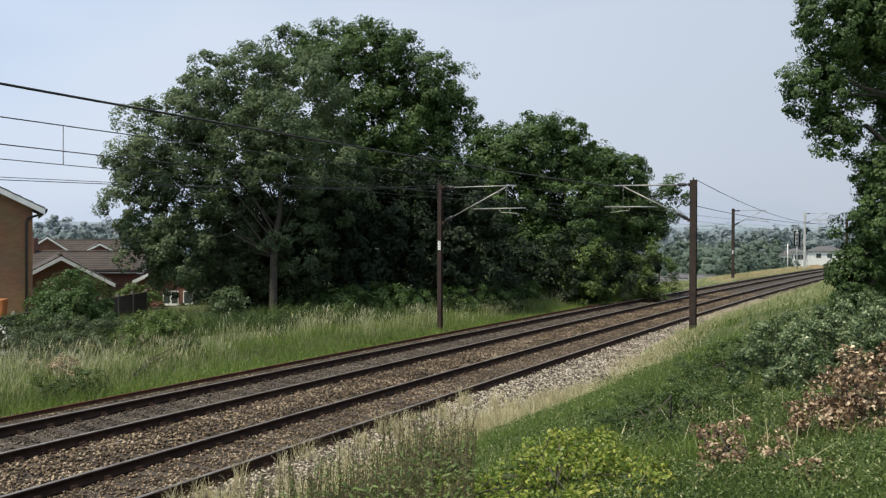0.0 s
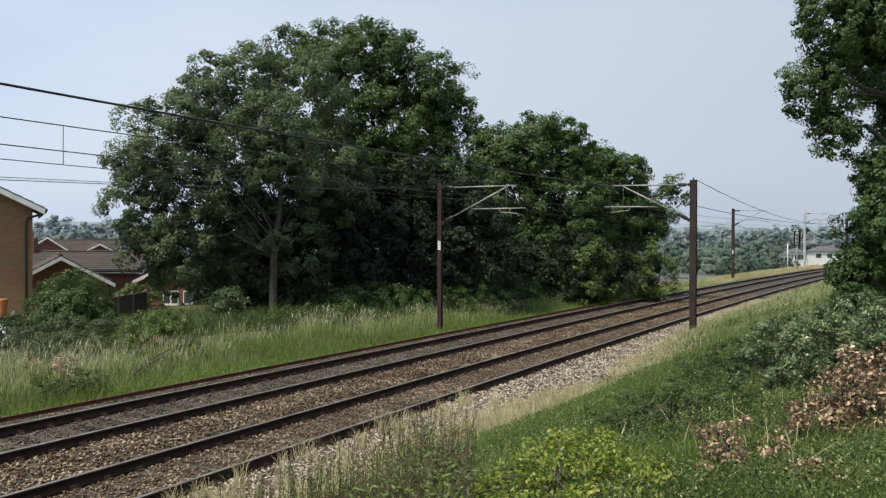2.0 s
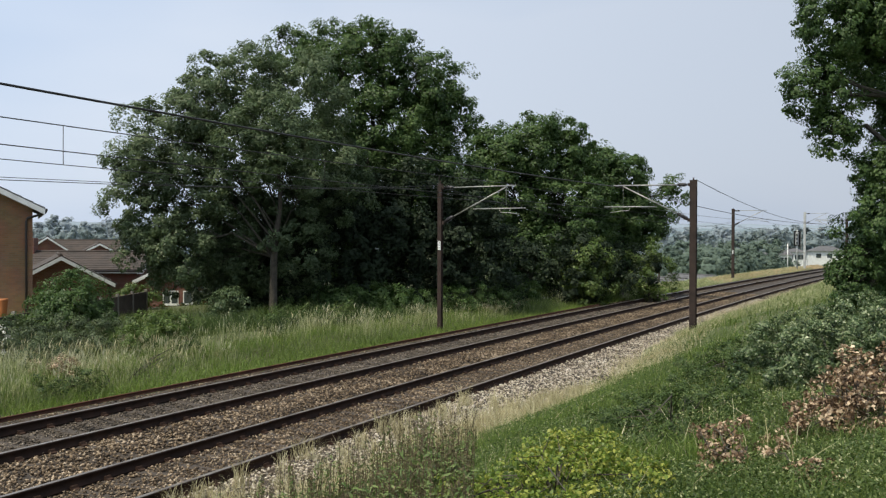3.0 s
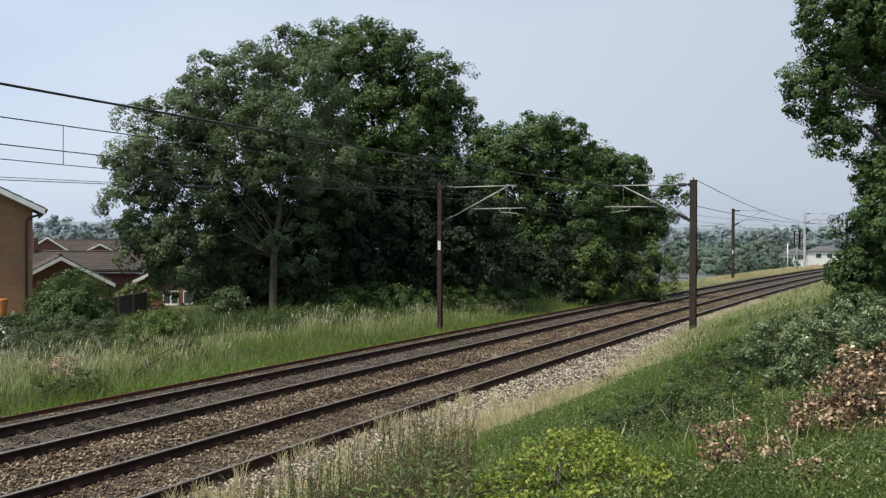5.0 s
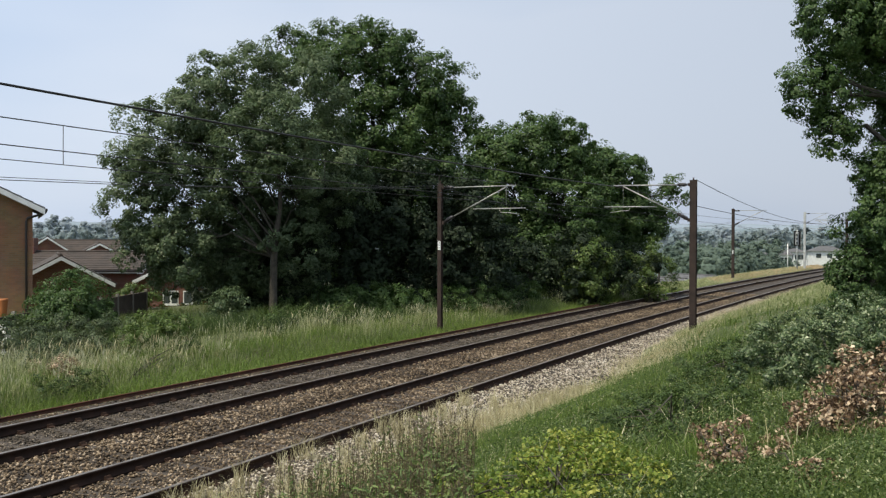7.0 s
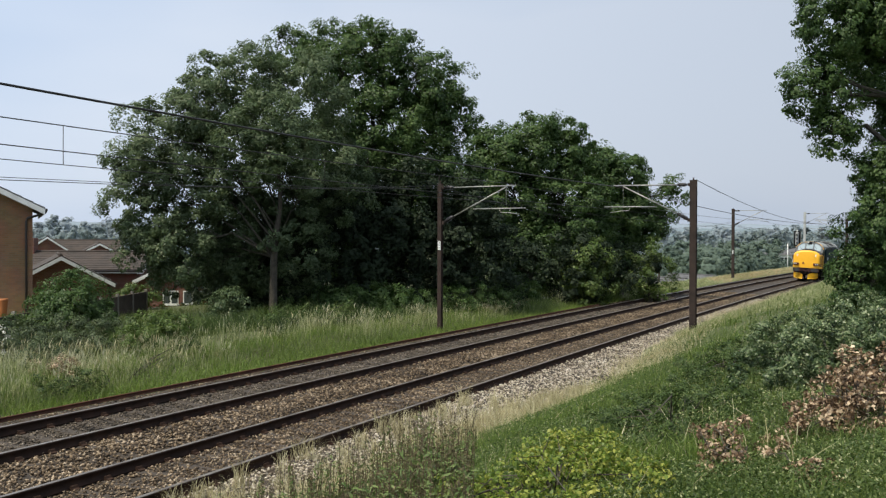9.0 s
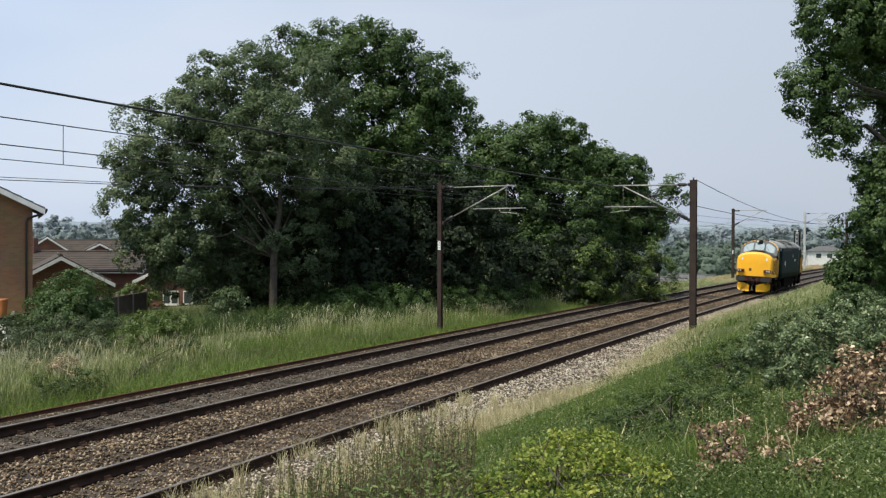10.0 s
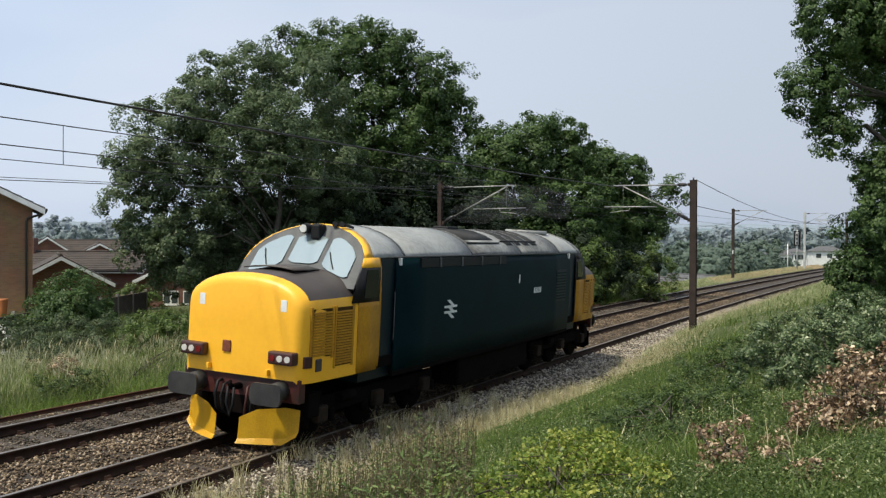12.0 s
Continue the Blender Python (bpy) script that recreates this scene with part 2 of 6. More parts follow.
def crown_points(rng, blobs, clumps, per, clump_r, up=0.25, fill=0.35, lobe=8):
    """Leaf places: lobes over the outsides of a crown's rounded masses, small clumps on each lobe, leaves in each clump."""
    blobs = np.array(blobs, float)
    w = (blobs[:, 3] * blobs[:, 4] + blobs[:, 4] * blobs[:, 5] + blobs[:, 3] * blobs[:, 5])
    lobes = max(4, clumps // lobe)
    share = np.maximum(3, np.round(lobes * w / w.sum())).astype(int)
    pick = np.repeat(np.arange(len(blobs)), share)
    lobes = len(pick)
    order = np.concatenate([(np.arange(k) + 0.5) / k for k in share])
    high = 1 - 2 * order + rng.normal(0, 0.06, lobes)
    turn = np.arange(lobes) * 2.39996 + rng.normal(0, 0.25, lobes)
    flat = np.sqrt(np.clip(1 - high * high, 0.02, 1))
    d = np.stack([np.cos(turn) * flat, np.sin(turn) * flat, high + up * 0.4], 1)
    d /= np.linalg.norm(d, axis=1)[:, None]
    rad = np.where(rng.random(lobes) < fill, rng.uniform(0.3, 0.7, lobes), rng.uniform(0.76, 0.95, lobes))
    c0 = blobs[pick, :3] + d * blobs[pick, 3:6] * rad[:, None]
    lr = clump_r * rng.uniform(1.1, 2.2, lobes)
    k = rng.normal(0, 1, (lobes, lobe, 3)) + 0.7 * d[:, None, :] + np.array([0, 0, 0.35])
    k /= np.linalg.norm(k, axis=2)[:, :, None]
    c = (c0[:, None, :] + k * (lr[:, None, None] * rng.uniform(0.5, 1.0, (lobes, lobe, 1)))).reshape(-1, 3)
    kd = (k + 0.5 * d[:, None, :]).reshape(-1, 3)
    n = len(c)
    cr = clump_r * rng.uniform(0.5, 1.15, n)
    q = rng.normal(0, 1, (n, per, 3))
    q /= np.linalg.norm(q, axis=2)[:, :, None]
    q *= rng.uniform(0.25, 1.0, (n, per, 1)) ** 0.5
    q[:, :, 2] *= 0.75
    pts = (c[:, None, :] + q * cr[:, None, None]).reshape(-1, 3)
    nrm = (0.7 * q + 0.8 * kd[:, None, :] + np.array([0, 0, 0.45])).reshape(-1, 3)
    return pts, nrm, c


def tree(name, base, blobs, clumps, per, leaf, clump_r, leaf_material, label, trunk_r=0.28, lean=(0, 0), seed=1, fill=0.35, fork=0.35, category="tree", group="", twigs=14):
    """A tapered trunk, a limb to each mass of the crown, and leaves in clumps. Blobs: x, y, z and three radii, in the world."""
    rng = np.random.default_rng(seed)
    base = Vector(base)
    t = thing(name, base, label, category, group)
    local = [(b[0] - base.x, b[1] - base.y, b[2] - base.z, *b[3:]) for b in blobs]
    pts, nrm, cl = crown_points(rng, local, clumps, per, clump_r, fill=fill)
    v, f = leaves_at(rng, pts, nrm, leaf, 0.5, 0.6)
    crown = np_mesh("crown", v, f, leaf_material)
    crown.parent = t
    top = max(b[2] for b in local)
    bm = bmesh.new()
    h = top * fork
    hi = top * 0.72
    stem = [Vector((0, 0, -0.4)), Vector((0.03, 0, 0.25)), Vector((lean[0] * 0.5, lean[1] * 0.5, h)), Vector((lean[0] + 0.2, lean[1], (h + hi) / 2)), Vector((lean[0] + 0.1, lean[1], hi))]
    tube(bm, stem, [trunk_r * 1.35, trunk_r * 1.05, trunk_r * 0.85, trunk_r * 0.55, trunk_r * 0.25], 10)
    for i, b in enumerate(local):
        goal = Vector(b[:3])
        f = min(1.0, max(0.0, (goal.z * 0.55 - h) / max(0.1, hi - h))) * rng.uniform(0.5, 1.0)
        root = stem[2].lerp(stem[3], f * 2) if f < 0.5 else stem[3].lerp(stem[4], f * 2 - 1)
        mid = root.lerp(goal, 0.42) + Vector(rng.normal(0, 0.35, 3)) + Vector((0, 0, 0.2 + 0.16 * (goal - root).length))
        r = trunk_r * (0.36 - 0.2 * f) * rng.uniform(0.6, 1.1)
        tube(bm, [root, root.lerp(mid, 0.5), mid, goal], [r, r * 0.8, r * 0.6, r * 0.25], 6)
        near = [Vector(c) for c in cl if (Vector(c) - goal).length < max(b[3:]) * 1.15][:twigs]
        for c in near:
            k = mid.lerp(goal, rng.uniform(0.2, 1.0))
            tube(bm, [k, k.lerp(c, 0.5) + Vector(rng.normal(0, 0.12, 3)), c], [r * 0.28, r * 0.18, 0.012], 4, False)
    part("trunk", bm, M_BARK, t)
    return t


def seen(px, py, far):
    """Coordinates of a place at a distance in front of the viewpoint, from its bearing."""
    return ((px - 784) * far / 1707.6, far, 3.527 + (424 - py) * far / 1707.6)


def masses(far, rows, deep=0.9):
    out = []
    for i, (px, py, r, dy) in enumerate(rows):
        d = far + dy
        x, y, z = seen(px, py, d)
        m = r * d / 1707.6 + 0.0026 * d
        out.append((x, y, z, m, m * deep, m * 0.95))
    return out


bx, by, _ = seen(482, 553, 41)
ash = tree("tree", stand(bx, by, -0.05), masses(41, [(300, 255, 82, 0), (258, 370, 68, 0), (425, 160, 80, 1), (400, 300, 105, 1), (535, 175, 85, 2), (560, 320, 95, 2), (320, 440, 60, 0), (390, 470, 55, 2), (500, 430, 85, 2), (440, 500, 45, 3), (232, 300, 45, 0), (350, 190, 50, 0), (470, 250, 80, -1), (440, 390, 65, 2), (375, 385, 55, 2), (248, 438, 36, 0), (290, 478, 34, 1)]),
           4300, 54, 0.112, 0.34, M_LEAF_ASH, "broad green ash tree with a pale trunk on the verge", 0.17, (0.1, 0.2), 3, 0.3, 0.26)
bx, by, _ = seen(645, 540, 49)
oak = tree("tree", stand(bx, by), masses(49, [(600, 115, 68, 0), (680, 100, 55, 0), (755, 165, 62, 0), (700, 230, 95, 0), (800, 215, 42, 0), (600, 280, 90, 1), (720, 360, 100, 0), (640, 420, 90, 0), (790, 320, 55, 0), (520, 95, 36, 1), (810, 410, 60, 1)]),
           3400, 54, 0.140, 0.42, M_LEAF_OAK, "tall dense dark green oak behind the verge", 0.36, (0.3, 0), 5, 0.3)
bx, by, _ = seen(935, 525, 60)
tree("tree", stand(bx, by), masses(60, [(960, 285, 68, 0), (885, 300, 58, 0), (900, 400, 85, 0), (1005, 390, 85, 0), (945, 255, 40, 0), (930, 460, 70, -1), (1020, 300, 40, 1), (858, 330, 42, 0), (852, 280, 34, 0), (1000, 258, 34, 0), (872, 252, 26, 1)]),
     2300, 50, 0.165, 0.46, M_LEAF_OAK, "rounded dark green broadleaf tree in the lineside wood", 0.32, (0, 0), 7, 0.3)
bx, by, _ = seen(1095, 520, 64)
tree("tree", stand(bx, by), masses(64, [(1090, 325, 55, 0), (1125, 390, 48, 0), (1060, 415, 66, 0), (1160, 395, 22, 0), (1185, 345, 16, 0), (1075, 470, 48, 0), (1052, 305, 36, 1)]),
     1500, 50, 0.170, 0.46, M_LEAF_OAK, "broadleaf tree at the end of the lineside wood", 0.3, (0, 0), 9, 0.3)
bx, by, _ = seen(1720, 560, 21)
tree("tree", stand(bx, by), masses(21, [(1490, 40, 72, 0), (1440, 165, 48, 0), (1475, 235, 34, 0), (1560, 120, 80, 1), (1570, 400, 72, 0), (1522, 480, 38, 0), (1496, 482, 20, 0), (1512, 520, 24, 0), (1565, 310, 50, 0), (1600, 220, 60, 1), (1640, 440, 110, 1), (1560, 20, 70, 0), (1640, 60, 90, 1)]),
     3500, 56, 0.068, 0.19, M_LEAF_OAK, "oak with drooping leafy boughs beside the path", 0.28, (0, 0), 11, 0.3)


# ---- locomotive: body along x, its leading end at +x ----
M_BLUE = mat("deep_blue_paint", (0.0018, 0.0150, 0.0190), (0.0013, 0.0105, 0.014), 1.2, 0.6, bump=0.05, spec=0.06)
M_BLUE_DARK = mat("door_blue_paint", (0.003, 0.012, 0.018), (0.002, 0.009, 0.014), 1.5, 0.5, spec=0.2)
M_YELLOW = mat("warning_yellow_paint", (0.86, 0.445, 0.022), (0.79, 0.39, 0.016), 0.9, 0.42, fine=0.4)
# grime together with the shaded side's dimness, both in the base colour
M_YELLOW_GRIME_SHADE = mat("grimy_shaded_yellow_paint", (0.47, 0.23, 0.010), (0.30, 0.135, 0.008), 1.6, 0.6, fine=0.4, spec=0.3)
# dark backing colour that paints the shadow between the slats
M_GRILLE_SHADE = mat("grille_gap_shade", (0.07, 0.035, 0.008), (0.03, 0.016, 0.006), 5, 0.9, spec=0.1)
M_PLOUGH = mat("scuffed_plough_yellow", (0.86, 0.52, 0.016), (0.70, 0.38, 0.014), 2.5, 0.45, fine=0.4)
M_ROOF_GREY = mat("weathered_grey_roof", (0.30, 0.31, 0.305), (0.17, 0.172, 0.165), 0.7, 0.6, fine=0.35, spec=0.3)
M_ROOF_STAIN = mat("soot_stained_grey_roof", (0.27, 0.275, 0.27), (0.04, 0.039, 0.037), 0.9, 0.7, fine=0.3, spec=0.15)
M_ROOF_SOOT = mat("sooty_roof_plate", (0.06, 0.06, 0.06), (0.02, 0.02, 0.02), 1.1, 0.8, spec=0.1)
M_NOSE_TOP = mat("dull_brown_antiglare", (0.055, 0.042, 0.036), (0.035, 0.028, 0.026), 2.0, 0.6)
M_FRAME_GREY = mat("grey_window_frame", (0.085, 0.088, 0.092), (0.05, 0.052, 0.056), 3, 0.6, spec=0.3)
# oily black, taken darker still to hold the shade below the body
M_UNDER = mat("oily_shaded_underframe", (0.007, 0.0055, 0.005), (0.0035, 0.003, 0.003), 3, 0.9, bump=0.3, spec=0.03)
M_AXLEBOX = mat("brown_axlebox", (0.03, 0.021, 0.014), (0.014, 0.010, 0.008), 4, 0.85, spec=0.1)
M_BLACK = mat("black_rubber", (0.008, 0.008, 0.009), (0.005, 0.005, 0.006), 5, 0.6, spec=0.25)
M_BUFFER = mat("greasy_buffer_steel", (0.045, 0.044, 0.043), (0.02, 0.02, 0.021), 3, 0.55, 0.3)
M_BEAM_RED = mat("bufferbeam_red", (0.065, 0.009, 0.007), (0.012, 0.005, 0.004), 3, 0.6)
M_LAMP_BOX = mat("lamp_cluster_maroon", (0.055, 0.014, 0.012), (0.03, 0.009, 0.008), 4, 0.45)
M_RUSTPLATE = mat("rusty_socket_plate", (0.22, 0.05, 0.015), (0.08, 0.02, 0.012), 12, 0.7)
M_MARK = mat("white_marking", (0.72, 0.74, 0.74), (0.6, 0.62, 0.62), 4, 0.5)
# pale base colour paints part of the sky's reflection, besides the mirror finish
M_GLASS = mat("sky_toned_cab_glass", (0.40, 0.47, 0.47), (0.36, 0.43, 0.44), 0.7, 0.06, 0.55, spec=1.0)
M_SIDE_GLASS = mat("dark_side_glass", (0.012, 0.014, 0.015), (0.01, 0.011, 0.012), 2, 0.15, spec=0.25)


def glow(name, colour, strength):
    m = bpy.data.materials.new(name)
    m.use_nodes = True
    p = m.node_tree.nodes["Principled BSDF"]
    p.inputs["Base Color"].default_value = (*colour, 1)
    p.inputs["Emission Color"].default_value = (*colour, 1)
    p.inputs["Emission Strength"].default_value = strength
    return m


M_LIT = glow("lit_marker_lens", (0.42, 0.41, 0.38), 0.25)
M_LENS = mat("unlit_lens", (0.6, 0.6, 0.58), (0.4, 0.4, 0.38), 3, 0.1)
M_RED_LENS = mat("red_tail_lens", (0.16, 0.01, 0.012), (0.1, 0.008, 0.008), 3, 0.2)

HALF = 9.37
SIDE_LINE = [(1.345, 1.08), (1.36, 1.5), (1.36, 2.4), (1.35, 2.9), (1.335, 3.14), (1.29, 3.32)]
ROOF_LINE = [(1.29, 3.32), (1.235, 3.41), (1.12, 3.54), (0.95, 3.66), (0.72, 3.77), (0.45, 3.85), (0.2, 3.89), (0.0, 3.90)]


def arch_top(y):
    pts = SIDE_LINE[3:] + ROOF_LINE[1:]
    y = abs(y)
    for (a, za), (b, zb) in zip(pts, pts[1:]):
        if b <= y <= a:
            return za + (zb - za) * (a - y) / (a - b + 1e-9)
    return 2.9


def strip(line, x0, x1, thick=0.03, steps=1):
    """A bent plate: a line across (y, z), drawn out from x0 to x1. x0 may follow the height."""
    bm = bmesh.new()
    rows = []
    for y, z in line:
        a = x0(z) if callable(x0) else x0
        b = x1(z) if callable(x1) else x1
        rows.append([bm.verts.new((a + (b - a) * i / steps, y, z)) for i in range(steps + 1)])
    for r, q in zip(rows, rows[1:]):
        for i in range(steps):
            f = bm.faces.new((r[i], r[i + 1], q[i + 1], q[i]))
            f.smooth = True
    bmesh.ops.recalc_face_normals(bm, faces=bm.faces[:])
    if thick:
        bmesh.ops.solidify(bm, geom=bm.faces[:], thickness=thick)
    return bm


def mirror_line(line, s):
    return [(y * s, z) for y, z in line]


def disc(x, y, z, r, depth, sides=14, axis="x"):
    d = Vector((depth, 0, 0)) if axis == "x" else Vector((0, depth, 0))
    c = Vector((x, y, z))
    return tubed([c, c + d], r, sides)


def plate(pts, normal, thick):
    """A flat plate of any outline, with a thickness along normal."""
    bm = bmesh.new()
    n = Vector(normal).normalized() * thick
    a = [bm.verts.new(p) for p in pts]
    b = [bm.verts.new(Vector(p) + n) for p in pts]
    bm.faces.new(a[::-1])
    bm.faces.new(b)
    for i in range(len(a)):
        j = (i + 1) % len(a)
        bm.faces.new((a[i], a[j], b[j], b[i]))
    bmesh.ops.recalc_face_normals(bm, faces=bm.faces[:])
    return bm


NOSE_ROWS = [(0.50, 1.04, 2.80), (0.515, 1.11, 2.88), (0.55, 1.165, 2.94), (0.62, 1.215, 2.98), (0.75, 1.26, 3.01), (0.95, 1.29, 3.03), (1.5, 1.315, 3.05), (2.45, 1.34, 3.10)]


def nose_section(w, zc, low):
    out = [(w, low), (w, 1.7), (w, 2.15), (w, 2.42)]
    for i in range(1, 13):
        t = math.pi / 2 * i / 12
        out.append((w * math.cos(t) ** 0.92 if i < 12 else 0.0, 2.42 + (zc - 2.42) * math.sin(t) ** 0.86))
    return out + [(-y, z) for y, z in out[-2::-1]]


def hug(bm):
    """Draw parts set on a nose's side in to its taper."""
    for v in bm.verts:
        u = (HALF - v.co.x - 0.32) / (1 - 0.32 / 2.4)
        w = float(np.interp(u, [q[0] for q in NOSE_ROWS], [q[1] for q in NOSE_ROWS]))
        v.co.y -= math.copysign(1.34 - w, v.co.y)
    return bm


def slide(bm, e):
    """Turn a leading-end part round for the trailing end."""
    if e < 0:
        bmesh.ops.rotate(bm, verts=bm.verts[:], cent=(0, 0, 0), matrix=Matrix.Rotation(math.pi, 3, "Z"))
    return bm


def build_end(loco, e):
    X = lambda u: HALF - u - 0.32 * max(0.0, 1 - u / 2.4)
    add = lambda name, bm, m, parent=loco, label="": part(name, slide(bm, e), m, parent, label)
    # nose shell and its dark top
    shell, top = bmesh.new(), bmesh.new()
    for bm, want in ((shell, False), (top, True)):
        rows = []
        for i, (u, w, zc) in enumerate(NOSE_ROWS):
            low = 1.25 if i < 2 else 1.20
            rows.append([bm.verts.new((X(u) - 0.05 * max(0, z - 2.1) * (u < 1), y, z)) for y, z in nose_section(w, zc, low)])
        for i, (r, q) in enumerate(zip(rows, rows[1:])):
            for j in range(len(r) - 1):
                dark = i >= 4 and min(r[j].co.z, r[j + 1].co.z) > 2.55
                if dark == want:
                    f = bm.faces.new((r[j], q[j], q[j + 1], r[j + 1]))
                    f.smooth = True
        if not want:
            bm.faces.new(rows[0]).smooth = True
        bmesh.ops.delete(bm, geom=[v for v in bm.verts if not v.link_faces], context="VERTS")
        bmesh.ops.recalc_face_normals(bm, faces=bm.faces[:])
    # the trailing nose takes the yellow that has shade mixed in
    nose = add("nose", shell, M_YELLOW if e > 0 else M_YELLOW_GRIME_SHADE, loco, "rounded yellow nose end")
    add("nose_top", top, M_NOSE_TOP, loco, "dull brown top of the nose")
    add("hatch", strip([(0.55, 3.075), (0.3, 3.11), (0.0, 3.125), (-0.3, 3.11), (-0.55, 3.075)], X(1.35), X(2.3), 0.02), M_NOSE_TOP, loco)
    # cab: side sheets, windscreen, roof hood
    front = lambda z: X(2.42 + (max(z, 2.72) - 3.0) * 0.84)
    for s in (1, -1):
        # side sheets are painted dimmer than the face, for shade as well as grime
        add("cab_side", strip(mirror_line([(1.335, 1.2)] + SIDE_LINE[1:3] + [(1.355, 2.5)], s), X(2.44), X(3.22)), M_YELLOW_GRIME_SHADE, loco, "yellow lower cab side, grime and shade in its colour")
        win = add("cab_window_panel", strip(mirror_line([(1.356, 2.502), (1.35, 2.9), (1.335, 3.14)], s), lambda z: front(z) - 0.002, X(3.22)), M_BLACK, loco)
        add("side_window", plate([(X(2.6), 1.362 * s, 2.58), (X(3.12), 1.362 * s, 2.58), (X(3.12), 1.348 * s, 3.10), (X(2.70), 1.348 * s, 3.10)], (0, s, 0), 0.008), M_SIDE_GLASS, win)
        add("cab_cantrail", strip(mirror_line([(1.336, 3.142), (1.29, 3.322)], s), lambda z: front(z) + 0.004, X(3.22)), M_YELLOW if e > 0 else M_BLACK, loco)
        add("door_pillar", strip(mirror_line([(1.345, 1.25)] + SIDE_LINE[1:], s), X(3.20), X(3.26), 0.04), M_YELLOW_GRIME_SHADE if e > 0 else M_BLACK, loco)
        door = add("cab_door", boxed(X(3.90), X(3.24), min(1.2 * s, 1.29 * s), max(1.2 * s, 1.29 * s), 1.3, 3.3, 0.01), M_BLUE_DARK, loco, "dark blue recessed cab door")
        add("handrail", tubed([(X(3.80), 1.345 * s, 1.7), (X(3.80), 1.365 * s, 1.75), (X(3.80), 1.365 * s, 2.6), (X(3.80), 1.345 * s, 2.65)], 0.012, 6), M_FRAME_GREY, door)
        add("step_box", boxed(X(3.86), X(3.26), min(1.2 * s, 1.33 * s), max(1.2 * s, 1.33 * s), 1.22, 1.42, 0.01), M_UNDER, door)
        add("lifting_eye", boxed(X(4.04), X(3.99), min(1.29 * s, 1.37 * s), max(1.29 * s, 1.37 * s), 3.16, 3.31, 0.008), M_MARK, loco)
        # side louvres on the nose
        for u0, u1, z0, z1 in ((0.80, 1.50, 1.62, 2.46), (1.60, 2.26, 1.42, 2.46)):
            # backing box coloured as the shade in the gaps
            g = add("nose_grille", hug(boxed(X(u1), X(u0), min(1.26 * s, 1.345 * s), max(1.26 * s, 1.345 * s), z0, z1, 0.006)), M_GRILLE_SHADE, loco, "louvred yellow air grille")
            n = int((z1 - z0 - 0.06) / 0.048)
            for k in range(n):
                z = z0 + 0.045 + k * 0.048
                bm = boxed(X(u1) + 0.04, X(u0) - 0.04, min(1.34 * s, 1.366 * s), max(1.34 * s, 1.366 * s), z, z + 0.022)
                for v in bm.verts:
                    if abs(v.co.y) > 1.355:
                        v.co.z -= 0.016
                add("slat", hug(bm), M_YELLOW_GRIME_SHADE, g)
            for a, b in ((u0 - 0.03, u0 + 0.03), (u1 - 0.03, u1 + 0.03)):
                add("grille_frame", hug(boxed(X(b), X(a), min(1.3 * s, 1.362 * s), max(1.3 * s, 1.362 * s), z0 - 0.03, z1 + 0.03, 0.005)), M_YELLOW_GRIME_SHADE, g)
        sock = add("jumper_socket", hug(boxed(X(0.84), X(0.64), min(1.24 * s, 1.37 * s), max(1.24 * s, 1.37 * s), 1.46, 1.66, 0.01)), M_LAMP_BOX, loco)
        add("jumper_cover", hug(boxed(X(1.16), X(0.96), min(1.28 * s, 1.365 * s), max(1.28 * s, 1.365 * s), 1.38, 1.60, 0.02)), M_NOSE_TOP, loco)
    # windscreen surround and three panes
    ys = [1.27 * math.cos(math.pi * k / 24) for k in range(25)]
    outline = [Vector((front(max(3.0, arch_top(y))) + 0.004, y, max(3.0, arch_top(y) - 0.004))) for y in ys]
    tilt = Vector((1, 0, 0.84)).normalized()
    scr = add("windscreen_surround", plate([Vector((front(2.76), 1.33, 2.76)), Vector((front(3.13), 1.33, 3.13))] + outline[1:-1] + [Vector((front(3.13), -1.33, 3.13)), Vector((front(2.76), -1.33, 2.76))], -tilt, 0.03), M_FRAME_GREY, loco, "grey windscreen surround")
    add("cab_bulkhead", plate([(X(2.43), -1.336, 2.45), (X(2.43), 1.336, 2.45), (X(2.43), 1.336, 2.95), (X(2.43), -1.336, 2.95)], (-1, 0, 0), 0.05), M_FRAME_GREY, loco)
    for y0, y1 in ((-0.33, 0.33), (0.45, 1.10), (-1.10, -0.45)):
        low, up = [], []
        for k in range(9):
            y = y0 + (y1 - y0) * k / 8
            zt = min(3.66, arch_top(y) - 0.13 - 0.05 * abs(y))
            zl = 3.10 + 0.04 * (abs(y) < 0.4) - 0.30 * max(0, abs(y) - 0.45)
            rim = 0.05 if k in (0, 8) else (0.012 if k in (1, 7) else 0)
            low.append(Vector((front(zl + rim), y, zl + rim)))
            up.append(Vector((front(max(zt - rim, zl + 0.12)), y, max(zt - rim, zl + 0.12))))
        pts = [p + tilt * 0.006 for p in low + up[::-1]]
        pane = add("windscreen_pane", plate(pts, tilt, 0.012), M_GLASS, scr, "windscreen pane, the sky's reflection partly in its pale colour")
    for y0, y1 in ((0.75, 0.52), (-0.75, -0.95)):
        add("wiper", tubed([(front(3.08) + 0.03, y0, 3.08), (front(3.22) + 0.04, (y0 + y1) / 2, 3.22), (front(3.38) + 0.04, y1, 3.38)], 0.012, 5), M_BLACK, scr)
    # yellow brow along the roof's edge
    brow = [(y, z + 0.006) for y, z in ROOF_LINE]
